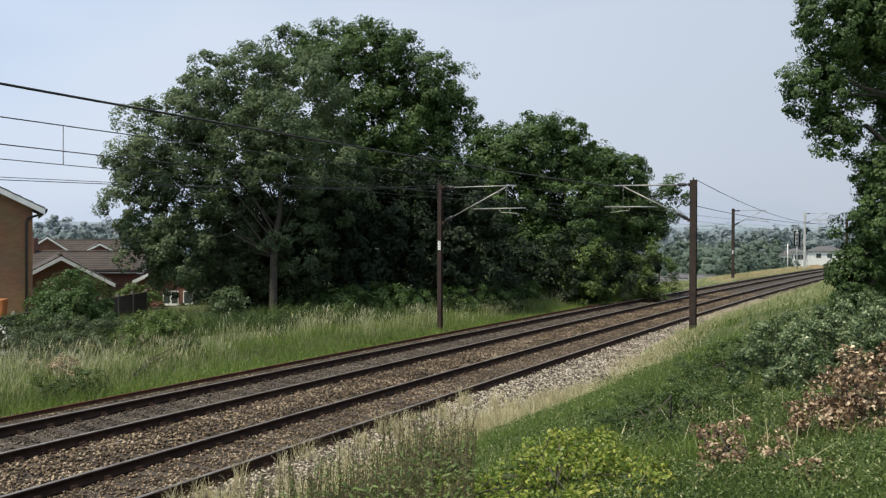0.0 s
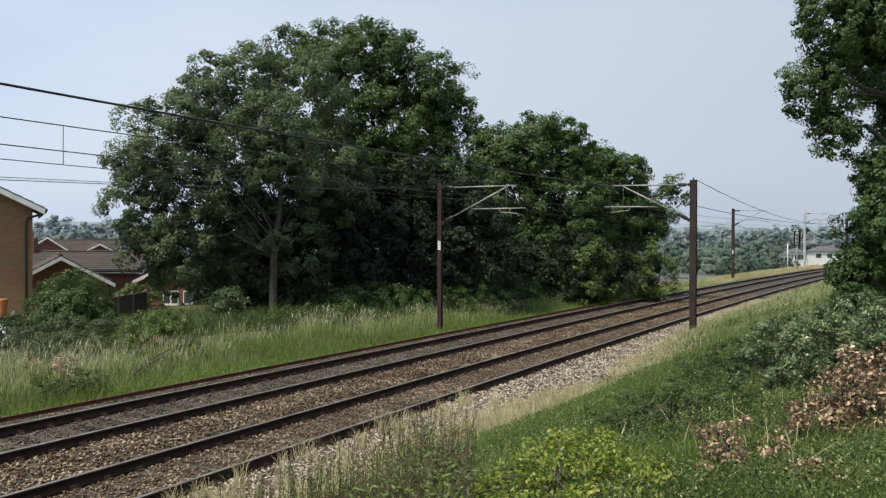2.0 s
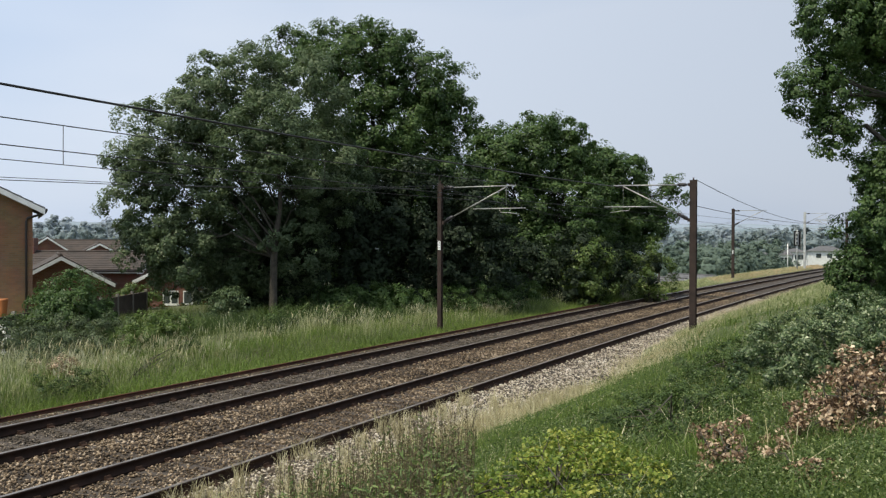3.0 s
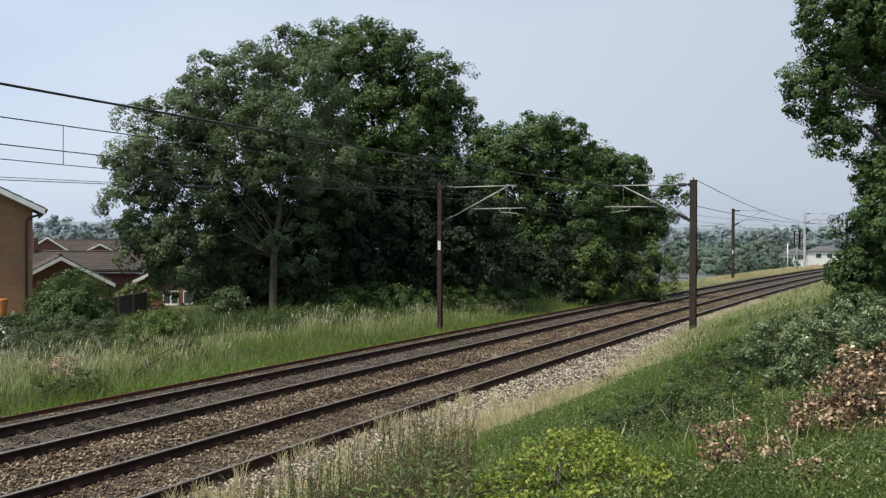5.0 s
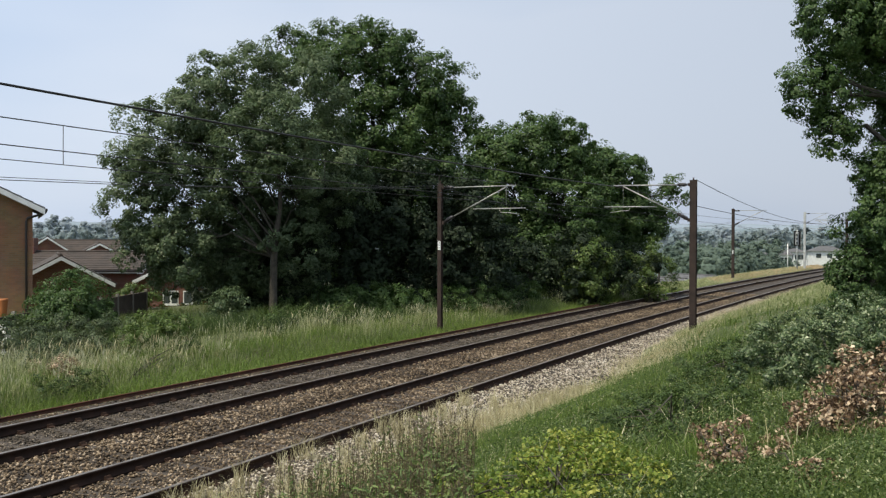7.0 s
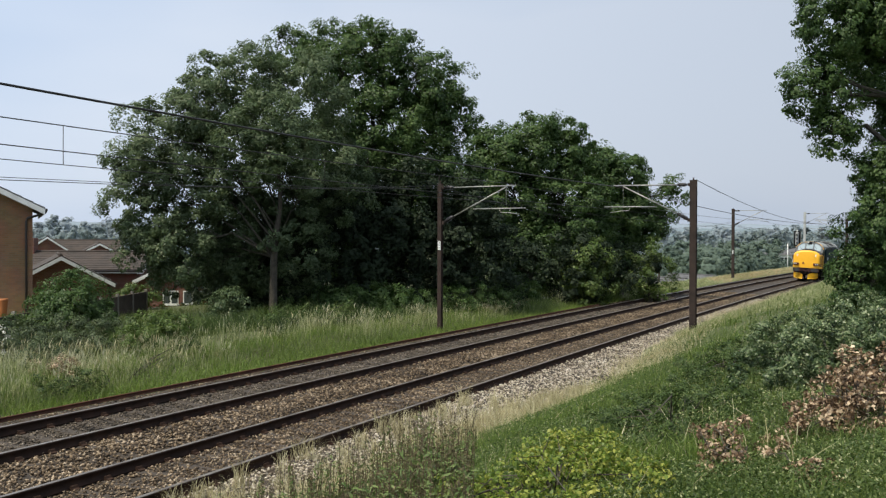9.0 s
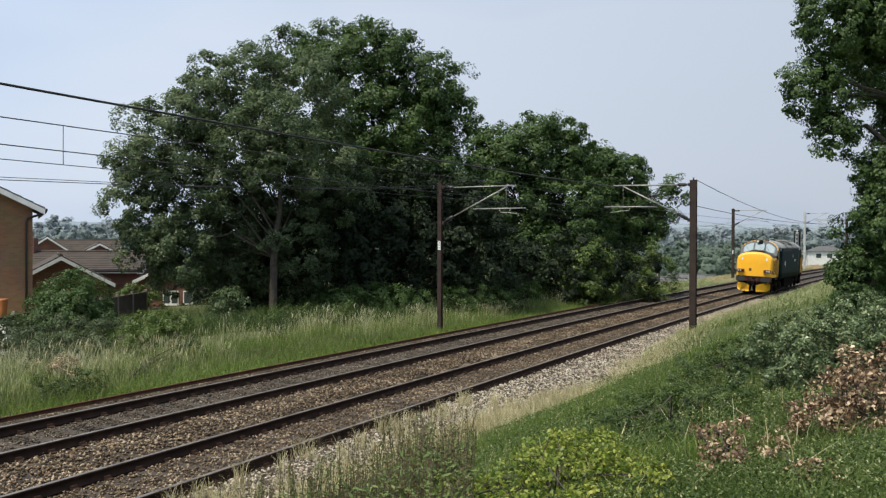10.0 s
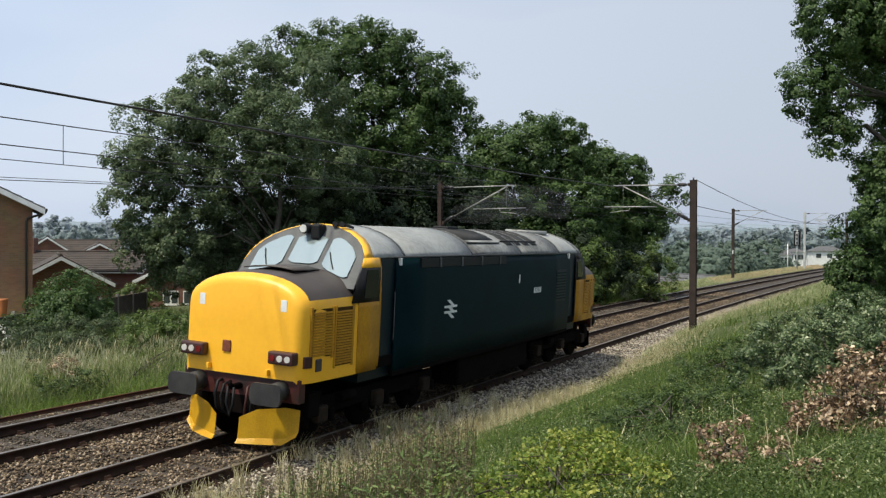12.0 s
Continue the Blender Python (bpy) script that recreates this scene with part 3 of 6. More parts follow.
    for s in (1, -1):
        add("roof_brow", strip(mirror_line(brow, s), lambda z: front(z) + 0.012, lambda z: front(z) - 0.28 + 0.1 * (z - 3.4), 0.02), M_YELLOW if e > 0 else M_ROOF_STAIN, loco, "yellow painted roof edge over the windscreen" if e > 0 else "sooty grey roof edge over the windscreen")
    # headlamp and horns
    hb = add("headlamp_box", boxed(X(3.12), X(2.86), -0.05, 0.16, 3.60, 3.90, 0.04), M_BLACK, loco)
    add("headlamp_lens", disc(X(2.80), -0.16, 3.80, 0.075, 0.03), M_LENS, hb, "round pale headlamp lens")
    add("headlamp_rim", disc(X(2.98), -0.16, 3.80, 0.10, 0.175), M_BLACK, hb)
    for y in (0.36, 0.52):
        add("horn", tubed([(X(3.5), y, 3.86), (X(3.2), y, 3.90), (X(3.08), y, 3.91)], [0.025, 0.03, 0.06], 8), M_BLACK, loco)
    # lamp clusters, socket plate and labels on the face
    for s in (1, -1):
        c = add("lamp_box", boxed(X(0.56), X(0.33), s * 0.93 - 0.25, s * 0.93 + 0.25, 1.52, 1.74, 0.03), M_LAMP_BOX, loco, "maroon box with marker and tail lamps")
        for k, m, nm in ((0.155, M_LIT, "lamp_lens"), (0.0, M_LIT, "lamp_lens"), (-0.155, M_RED_LENS, "tail_lens")):
            add(nm, disc(X(0.335), s * (0.93 + k), 1.63, 0.056, 0.02), m, c)
        add("warning_label", boxed(X(0.56), X(0.515 - 0.0), s * 0.86 - 0.06, s * 0.86 + 0.06, 2.40, 2.60, 0.002), M_MARK, loco, "small pale electric warning label")
        add("lamp_bracket", boxed(X(0.52), X(0.40), s * 0.62 - 0.025, s * 0.62 + 0.025, 1.30, 1.40, 0.006), M_YELLOW, loco)
    add("socket_plate", boxed(X(0.52), X(0.47), -0.36, -0.19, 1.62, 1.82, 0.01), M_RUSTPLATE, loco, "small rusty square socket plate")
    # buffer beam, buffers, coupling, pipes
    add("buffer_beam", boxed(X(0.78), X(0.56), -1.22, 1.22, 0.86, 1.27, 0.02), M_BEAM_RED, loco, "dark red buffer beam")
    for s in (1, -1):
        b = add("buffer", tubed([(X(0.6), s * 0.865, 1.055), (X(0.32), s * 0.865, 1.055), (X(0.30), s * 0.865, 1.055), (X(0.05), s * 0.865, 1.055)], [0.17, 0.16, 0.12, 0.11], 14), M_BUFFER, loco)
        bm = boxed(X(0.06), X(0.0), s * 0.865 - 0.31, s * 0.865 + 0.31, 0.87, 1.24)
        bmesh.ops.bevel(bm, geom=[ed for ed in bm.edges if abs(ed.verts[0].co.x - ed.verts[1].co.x) > 0.01], offset=0.11, segments=4, affect="EDGES", profile=0.5)
        add("buffer_head", bm, M_BUFFER, b, "dark oval buffer head")
        hose = [(X(0.55), s * 0.38, 1.12), (X(0.42), s * 0.38, 1.10), (X(0.36), s * 0.40, 0.9), (X(0.38), s * 0.36, 0.66), (X(0.50), s * 0.30, 0.55)]
        add("brake_hose", tubed(hose, 0.028, 6), M_BLACK, loco)
        add("brake_hose", tubed([(a, b2 - 0.13 * s, c2 - 0.04) for a, b2, c2 in hose], 0.024, 6), M_BEAM_RED if s > 0 else M_BLACK, loco)
        # plough: a bent plate, its outer edge swept back
        i0, o0 = (X(0.20), s * 0.30), (X(0.72), s * 1.17)
        bm = bmesh.new()
        g = []
        for a in range(5):
            f = a / 4
            px, py = i0[0] + (o0[0] - i0[0]) * f, i0[1] + (o0[1] - i0[1]) * f
            zt = 0.70 + 0.10 * f - (0.06 if a == 4 else 0) - (0.12 if a == 0 else 0)
            zb = 0.15 if a < 4 else 0.30
            py -= s * 0.06 * (a == 0)
            g.append([bm.verts.new((px + dx, py, zb + (zt - zb) * k)) for k, dx in ((0, 0.10), (0.16, 0.03), (0.6, 0.01), (1, 0.0))])
        for r, q in zip(g, g[1:]):
            for k in range(3):
                bm.faces.new((r[k], q[k], q[k + 1], r[k + 1]))
        bmesh.ops.solidify(bm, geom=bm.faces[:], thickness=0.02)
        pl = add("snowplough", bm, M_PLOUGH if e > 0 else M_UNDER, loco, "bent bright yellow plough plate" if e > 0 else "bent black plough plate")
        add("plough_bracket", boxed(X(1.1), X(0.74), s * 0.7 - 0.04, s * 0.7 + 0.04, 0.5, 0.9), M_UNDER, pl)
    hk = add("coupling", tubed([(X(0.56), 0, 1.05), (X(0.30), 0, 1.06), (X(0.22), 0, 1.12), (X(0.26), 0, 1.17)], [0.06, 0.055, 0.04, 0.03], 8), M_UNDER, loco)
    add("coupling_link", tubed([(X(0.27), 0.06, 1.06), (X(0.24), 0.07, 0.8), (X(0.25), 0.0, 0.56), (X(0.24), -0.07, 0.8), (X(0.27), -0.06, 1.06)], 0.025, 6), M_BLACK, hk)


def build_loco():
    loco = thing("locomotive", (0, 0, 0), "deep blue diesel locomotive with yellow ends and grey roof", "locomotive")
    L = 5.50
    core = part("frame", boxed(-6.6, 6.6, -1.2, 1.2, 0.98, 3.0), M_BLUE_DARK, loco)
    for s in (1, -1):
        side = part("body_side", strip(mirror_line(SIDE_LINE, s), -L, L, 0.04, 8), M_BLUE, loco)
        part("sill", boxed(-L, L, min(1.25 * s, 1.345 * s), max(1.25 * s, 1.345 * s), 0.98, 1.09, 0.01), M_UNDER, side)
        band = part("intake_band", boxed(-0.3, 4.45, min(1.2 * s, 1.352 * s), max(1.2 * s, 1.352 * s), 3.10, 3.29, 0.005), M_BLACK, side, "black row of air intakes")
        for k in range(4):
            x = 3.5 - k * 1.13
            part("intake_rib", boxed(x, x + 0.07, min(1.33 * s, 1.372 * s), max(1.33 * s, 1.372 * s), 3.09, 3.30, 0.005), M_FRAME_GREY, band)
        # louvred body window
        part("body_grille", boxed(-5.15, -4.25, min(1.33 * s, 1.366 * s), max(1.33 * s, 1.366 * s), 1.95, 2.85, 0.008), M_BLUE_DARK, side)
        for k in range(10):
            part("grille_slat", boxed(-5.1, -4.3, min(1.36 * s, 1.378 * s), max(1.36 * s, 1.378 * s), 2.0 + k * 0.082, 2.04 + k * 0.082), M_BLUE, side)
        # emblem and number as plain white bars
        em = part("emblem", boxed(2.62, 3.26, min(1.36 * s, 1.37 * s), max(1.36 * s, 1.37 * s), 2.07, 2.12), M_MARK, side, "plain white emblem of crossed bars")
        for pts in (((2.62, 2.19), (3.26, 2.19), (3.26, 2.24), (2.62, 2.24)), ((2.98, 2.24), (3.12, 2.24), (2.90, 2.36), (2.74, 2.36)), ((2.82, 2.19), (2.98, 2.19), (3.10, 2.12), (2.94, 2.12)), ((2.80, 2.07), (2.94, 2.07), (3.16, 1.95), (3.00, 1.95))):
            part("emblem_bar", plate([(5.88 - x if s > 0 else x, 1.36 * s, z) for x, z in pts], (0, s, 0), 0.011), M_MARK, em)
        for k in range(5):
            part("number_bar", boxed(-2.95 + k * 0.12, -2.88 + k * 0.12, min(1.36 * s, 1.369 * s), max(1.36 * s, 1.369 * s), 2.27, 2.42), M_MARK, side)
        part("data_panel", boxed(-1.29, -1.22, min(1.36 * s, 1.369 * s), max(1.36 * s, 1.369 * s), 2.58, 2.80), M_MARK, side)
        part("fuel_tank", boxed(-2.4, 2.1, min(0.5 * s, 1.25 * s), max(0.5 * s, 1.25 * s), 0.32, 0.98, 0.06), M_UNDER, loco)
        # roof in panels with raised joints
        for x0, x1, m in ((5.1, 6.95, M_ROOF_GREY), (1.7, 5.09, M_ROOF_GREY), (-1.5, 1.69, M_ROOF_STAIN), (-4.6, -1.51, M_ROOF_STAIN), (-6.95, -4.61, M_ROOF_GREY)):
            fx = lambda z: HALF - 2.42 - (z - 3.0) * 0.84 - 0.02
            a = (lambda z: -fx(z)) if x0 < -6.9 else x0
            b = fx if x1 > 6.9 else x1
            part("roof_panel", strip(mirror_line(ROOF_LINE, s), a, b, 0.03, 3), m, loco)
        for x in (5.09, 1.69, -1.51, -4.61):
            part("roof_joint", strip(mirror_line([(y * 1.006, z + 0.012) for y, z in ROOF_LINE], s), x - 0.025, x + 0.025, 0.02), M_FRAME_GREY, loco)
        part("gutter", strip(mirror_line([(1.30, 3.30), (1.335, 3.315), (1.335, 3.34)], s), -5.6, 5.6, 0.012), M_FRAME_GREY, loco)
        part("roof_rail", tubed([(1.55, 1.06 * s, 3.60), (-0.45, 1.06 * s, 3.60)], 0.02, 5), M_BLACK, loco)
        part("roof_rail", tubed([(-0.65, 1.0 * s, 3.64), (-3.3, 1.0 * s, 3.64)], 0.02, 5), M_BLACK, loco)
        up = [(y, z + 0.008) for y, z in ROOF_LINE[3:]]
        part("exhaust_plate", strip(mirror_line(up, s), -0.3, 1.5, 0.02), M_ROOF_SOOT, loco, "soot blackened roof plate round the exhaust")
        for k in range(4):
            x = -0.85 - k * 0.62
            lv = part("roof_louvre", strip(mirror_line([(y, z + 0.01) for y, z in ROOF_LINE[2:7]], s), x - 0.44, x, 0.025), M_ROOF_SOOT, loco)
    part("exhaust_port", boxed(0.2, 0.8, -0.22, 0.22, 3.86, 3.96, 0.03), M_BLACK, loco)
    bm = tubed([(-5.2, 0, 3.84), (-5.2, 0, 3.945)], 0.62, 22)
    cowl = part("fan_cowl", bm, M_ROOF_GREY, loco)
    part("fan_mesh", tubed([(-5.2, 0, 3.946), (-5.2, 0, 3.956)], 0.54, 22), M_BLACK, cowl)
    for x, y in ((3.9, -0.6), (2.9, -0.75), (3.3, -0.3), (-3.9, -0.4), (-6.3, -0.3)):
        part("roof_fitting", boxed(x - 0.05, x + 0.05, y - 0.04, y + 0.04, 3.7, arch_top(y) + 0.05, 0.01), M_BLACK, loco)
    for e in (1, -1):
        build_end(loco, e)
    # bogies with three axles each
    for e in (1, -1):
        c = 5.665 * e
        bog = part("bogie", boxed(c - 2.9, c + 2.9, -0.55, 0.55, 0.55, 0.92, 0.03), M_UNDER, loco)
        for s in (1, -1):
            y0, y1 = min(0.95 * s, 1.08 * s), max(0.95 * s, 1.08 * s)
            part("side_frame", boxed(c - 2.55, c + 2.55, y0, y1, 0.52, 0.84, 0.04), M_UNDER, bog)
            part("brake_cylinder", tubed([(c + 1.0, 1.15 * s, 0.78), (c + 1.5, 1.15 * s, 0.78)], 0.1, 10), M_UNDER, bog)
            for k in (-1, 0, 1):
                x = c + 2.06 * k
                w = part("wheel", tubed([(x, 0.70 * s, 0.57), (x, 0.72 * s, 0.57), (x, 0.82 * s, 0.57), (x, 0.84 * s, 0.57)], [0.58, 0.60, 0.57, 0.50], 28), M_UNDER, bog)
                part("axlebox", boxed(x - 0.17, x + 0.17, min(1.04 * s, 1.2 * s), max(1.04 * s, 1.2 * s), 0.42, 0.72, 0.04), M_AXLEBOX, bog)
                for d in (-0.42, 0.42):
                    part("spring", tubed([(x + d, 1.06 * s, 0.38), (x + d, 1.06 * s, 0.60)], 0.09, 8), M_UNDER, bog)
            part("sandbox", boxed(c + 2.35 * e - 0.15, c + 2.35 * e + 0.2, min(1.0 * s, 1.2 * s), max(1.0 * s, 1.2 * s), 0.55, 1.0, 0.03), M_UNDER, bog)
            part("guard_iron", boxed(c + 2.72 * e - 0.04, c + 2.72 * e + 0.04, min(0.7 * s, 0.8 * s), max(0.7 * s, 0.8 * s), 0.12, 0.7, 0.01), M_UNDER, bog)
        for k in (-1, 0, 1):
            x = c + 2.06 * k
            part("axle", tubed([(x, -1.05, 0.57), (x, 1.05, 0.57)], 0.09, 8), M_UNDER, bog)
    return loco


loco = build_loco()


# ---- thin exhaust haze that trails behind the roof port ----
def smoke_mat():
    m = bpy.data.materials.new("thin_dark_smoke")
    m.use_nodes = True
    n, l = m.node_tree.nodes, m.node_tree.links
    n["Principled BSDF"].inputs["Base Color"].default_value = (0.08, 0.085, 0.09, 1)
    n["Principled BSDF"].inputs["Roughness"].default_value = 1.0
    n["Principled BSDF"].inputs["Specular IOR Level"].default_value = 0.0
    clear = n.new("ShaderNodeBsdfTransparent")
    mix = n.new("ShaderNodeMixShader")
    mix.inputs["Fac"].default_value = 0.09
    l.new(clear.outputs[0], mix.inputs[1])
    l.new(n["Principled BSDF"].outputs[0], mix.inputs[2])
    l.new(mix.outputs[0], n["Material Output"].inputs["Surface"])
    return m


def build_smoke():
    rng = np.random.default_rng(17)
    bm = bmesh.new()
    for f, r in ((0.12, 0.42), (0.45, 0.62), (0.85, 0.8)):
        c = Vector((0.4 - 8.0 * f, rng.normal(0, 0.2), 4.25 + 0.7 * f))
        new_v = bmesh.ops.create_icosphere(bm, subdivisions=4, radius=r, matrix=Matrix.Translation(c) @ Matrix.Diagonal((2.6, 1.0, 0.55, 1)))["verts"]
        for v in new_v:
            v.co += (v.co - c) * 0.55 * noise.noise(v.co * 1.7)
    for f in bm.faces:
        f.smooth = True
    ob = part("exhaust_smoke", bm, smoke_mat(), loco, "thin dark haze of exhaust smoke")
    ob["kind"] = "stuff"
    ob.visible_shadow = False


build_smoke()


# ---- overhead line: masts, brackets and wires ----
M_MAST = mat("rusty_brown_steel", (0.042, 0.028, 0.023), (0.024, 0.017, 0.015), 3, 0.75, 0.0, 0.2, spec=0.25)
M_GALV = mat("dull_galvanised_steel", (0.36, 0.36, 0.34), (0.22, 0.22, 0.2), 3, 0.5, 0.5)
M_PALE_MAST = mat("pale_grey_mast", (0.42, 0.43, 0.43), (0.3, 0.31, 0.31), 2, 0.7)
M_INSUL = mat("dark_insulator", (0.02, 0.017, 0.016), (0.012, 0.01, 0.01), 5, 0.3)
M_WIRE = mat("dark_wire", (0.035, 0.033, 0.032), (0.02, 0.02, 0.02), 4, 0.6, 0.4)


def catenary_mast(s, off, toward, high, wide, label, material, arm=True, plate_z=None, foot=0.6):
    """An H-section mast beside the line with a tube bracket over a track. toward: +1 reaches away from the near bank."""
    base = P(s, off)
    ahead = P(s + 1, off) - P(s - 1, off)
    turn = math.degrees(math.atan2(ahead.y, ahead.x)) + (90 if toward > 0 else -90)
    t = thing("catenary_mast", base, label, "railway mast", "overhead line masts", turn)
    w = wide / 2
    bm = bmesh.new()
    box(bm, -w, w, -w, -w + 0.018, -foot, high)
    box(bm, -w, w, w - 0.018, w, -foot, high)
    box(bm, -0.012, 0.012, -w + 0.018, w - 0.018, -foot, high)
    post = part("post", bm, material, t)
    part("base_block", boxed(-w - 0.12, w + 0.12, -w - 0.12, w + 0.12, -foot - 0.2, -foot + 0.25, 0.03), M_CONCRETE, t)
    part("cap_bolt", tubed([(0, 0, high - 0.02), (0, 0, high + 0.09)], 0.03, 6), material, t)
    if plate_z:
        part("number_plate", boxed(-0.06, 0.06, -w - 0.012, -w - 0.001, plate_z, plate_z + 0.36, 0.003), M_MARK, t, "white number plate with dark bars")
        for k in range(3):
            part("number_bar", boxed(-0.02, 0.02, -w - 0.016, -w - 0.012, plate_z + 0.07 + k * 0.1, plate_z + 0.10 + k * 0.1), M_BLACK, t)
        part("number_plate", boxed(-0.06, 0.06, w + 0.001, w + 0.012, plate_z, plate_z + 0.36, 0.003), M_MARK, t)
    if arm:
        top, low = high - 0.18, high - 1.58
        reach = abs(off if toward > 0 else off - SIXFOOT)
        tie = part("tie_tube", tubed([(w + 0.5, 0, top), (reach + 0.35, 0, top + 0.02)], 0.026, 8), M_GALV, t)
        part("insulator", tubed([(w + 0.12, 0, top), (w + 0.2, 0, top), (w + 0.45, 0, top), (w + 0.52, 0, top)], [0.03, 0.065, 0.065, 0.03], 10), M_INSUL, tie)
        for k in range(5):
            part("insulator_shed", tubed([(w + 0.19 + k * 0.06, 0, top), (w + 0.205 + k * 0.06, 0, top)], 0.085, 12), M_INSUL, tie)
        d = Vector((reach - 0.25 - w, 0, top - low)).normalized()
        a = Vector((w + 0.05, 0, low))
        strut = part("strut_tube", tubed([a + d * 0.5, Vector((reach - 0.05, 0, top - 0.02))], 0.028, 8), M_GALV, t)
        part("insulator", tubed([a, a + d * 0.1, a + d * 0.45, a + d * 0.55], [0.03, 0.07, 0.07, 0.03], 10), M_INSUL, strut)
        for k in range(5):
            c = a + d * (0.13 + k * 0.075)
            part("insulator_shed", tubed([c, c + d * 0.015], 0.09, 12), M_INSUL, strut)
        part("bracket", boxed(w, w + 0.1, -0.06, 0.06, top - 0.06, top + 0.06, 0.01), material, t)
        part("bracket", boxed(w, w + 0.1, -0.06, 0.06, low - 0.08, low + 0.06, 0.01), material, t)
        zr = high - 1.05
        reg = part("registration_tube", tubed([(reach - 1.45, 0, zr), (reach + 0.75, 0, zr + 0.02)], 0.022, 8), M_GALV, t)
        part("steady_arm", tubed([(reach - 0.35, 0, zr - 0.02), (reach - 0.3, 0, zr - 0.14), (reach + 0.1, 0, zr - 0.16), (reach + 0.5, 0, zr - 0.22)], 0.013, 6), M_GALV, reg)
        part("dropper_rod", tubed([(reach - 0.05, 0, top), (reach - 0.05, 0, zr)], 0.008, 5), M_GALV, t)
    return t


catenary_mast(35.0, 6.3, -1, 5.62, 0.17, "slim rusty brown catenary mast on the grass verge", M_MAST, True, 2.95)
catenary_mast(39.1, -2.9, 1, 6.24, 0.25, "stout dark brown steel catenary mast by the track", M_MAST, True)
catenary_mast(99.2, 6.3, -1, 6.78, 0.26, "distant brown catenary mast with a number plate", M_MAST, True, 2.3)
catenary_mast(146.5, 6.3, -1, 7.9, 0.3, "pale grey catenary mast beside the signal", M_PALE_MAST, True)
catenary_mast(113.0, -2.9, 1, 6.5, 0.25, "brown catenary mast screened by the oak", M_MAST, True)
catenary_mast(-21.0, -2.9, 1, 6.24, 0.25, "brown catenary mast behind the viewpoint", M_MAST, True)
catenary_mast(-25.0, 6.3, -1, 5.9, 0.2, "brown catenary mast on the far verge", M_MAST, True)


def wire(name, s0, s1, off, z0, zmid, z1, r, label, n=14):
    """A sagging wire: heights above the rails at both ends and at midspan."""
    pts = []
    for i in range(n + 1):
        f = i / n
        z = z0 * (1 - f) * (1 - 2 * f) + zmid * 4 * f * (1 - f) + z1 * f * (2 * f - 1)
        s = s0 + (s1 - s0) * f
        x, y = line_xy(s, off)
        pts.append(Vector((float(x), float(y), FALL * s + z)))
    return tagged(part(name, tubed(pts, r, 6), M_WIRE), label, "overhead wire", "overhead wires")


near_spans, far_spans = ((-21, 39.1), (39.1, 113), (113, 170)), ((-25, 35), (35, 99.2), (99.2, 146.5), (146.5, 200))
for a, b in near_spans:
    wire("catenary_wire", a, b, 0.0, 5.86, 5.53, 5.86, 0.019, "thick dark catenary wire over the near track")
    wire("contact_wire", a, b, 0.15, 4.95, 4.78, 4.95, 0.008, "thin contact wire over the near track")
for a, b in far_spans:
    wire("catenary_wire", a, b, 3.4, 5.86, 5.62, 5.86, 0.011, "dark catenary wire over the far track")
    wire("contact_wire", a, b, 3.5, 5.12, 4.92, 5.12, 0.008, "thin contact wire over the far track")
    wire("earth_wire", a, b, 6.42, 5.80, 4.68, 5.85, 0.009, "sagging earth wire along the mast tops")
    wire("earth_wire", a, b, 6.2, 5.72, 4.74, 5.75, 0.007, "sagging earth wire along the mast tops")
wire("earth_wire", 39.1, 113, -3.0, 6.1, 5.25, 6.1, 0.014, "sagging earth wire from mast to mast")
for s in (4.2, 13.1, 22.0, 29.0):
    x, y = line_xy(s, 3.45)
    f = (s - 5) / 30
    z = FALL * s
    d = part("dropper", tubed([(float(x), float(y), z + 5.62 + 0.24 * f * f), (float(x), float(y), z + 4.92 + 0.2 * f * f)], 0.007, 5), M_WIRE)
    tube_end = tagged(d, "thin dropper between catenary and contact wire", "overhead wire", "wire droppers")


def build_signal():
    t = thing("railway_signal", P(143, 6.75), "colour light signal on a post seen from behind", "signal", "", math.degrees(HEAD) * -1)
    part("post", tubed([(0, 0, -0.8), (0, 0, 5.3)], 0.09, 10), M_PALE_MAST, t)
    part("backboard", boxed(-0.45, 0.45, -0.05, 0.05, 3.0, 5.2, 0.04), M_BLACK, t)
    head = part("signal_head", boxed(-0.2, 0.2, -0.3, -0.06, 3.2, 5.0, 0.04), M_PALE_MAST, t)
    for k in range(3):
        part("hood", tubed([(0, -0.29, 3.5 + k * 0.55), (0, -0.5, 3.5 + k * 0.55)], 0.13, 10), M_BLACK, head)
    part("ladder", boxed(0.5, 0.56, -0.2, -0.15, -0.6, 4.9), M_GALV, t)


build_signal()
for s, off, h in ((160, 11.0, 5.2), (170, 2.0 - 4.0, 4.0)):
    t = thing("pole", stand(*[float(c) for c in line_xy(s, off)]), "white painted post beyond the line", "pole", "white posts")
    part("shaft", tubed([(0, 0, -0.3), (0, 0, h * 0.6), (0, 0, h)], [0.085, 0.075, 0.07], 10), M_WHITE, t)
    part("cap", tubed([(0, 0, h), (0, 0, h + 0.08)], [0.09, 0.03], 10), M_GALV, t)

spare = sweep("spare_rail", [(4.85 + a * 0.6, b * 0.5 - 0.02) for a, b in RAIL_FOOT], -30, 52, 2.0, M_RUST)
tagged(spare, "old rusty rail lying along the ballast edge", "rail")


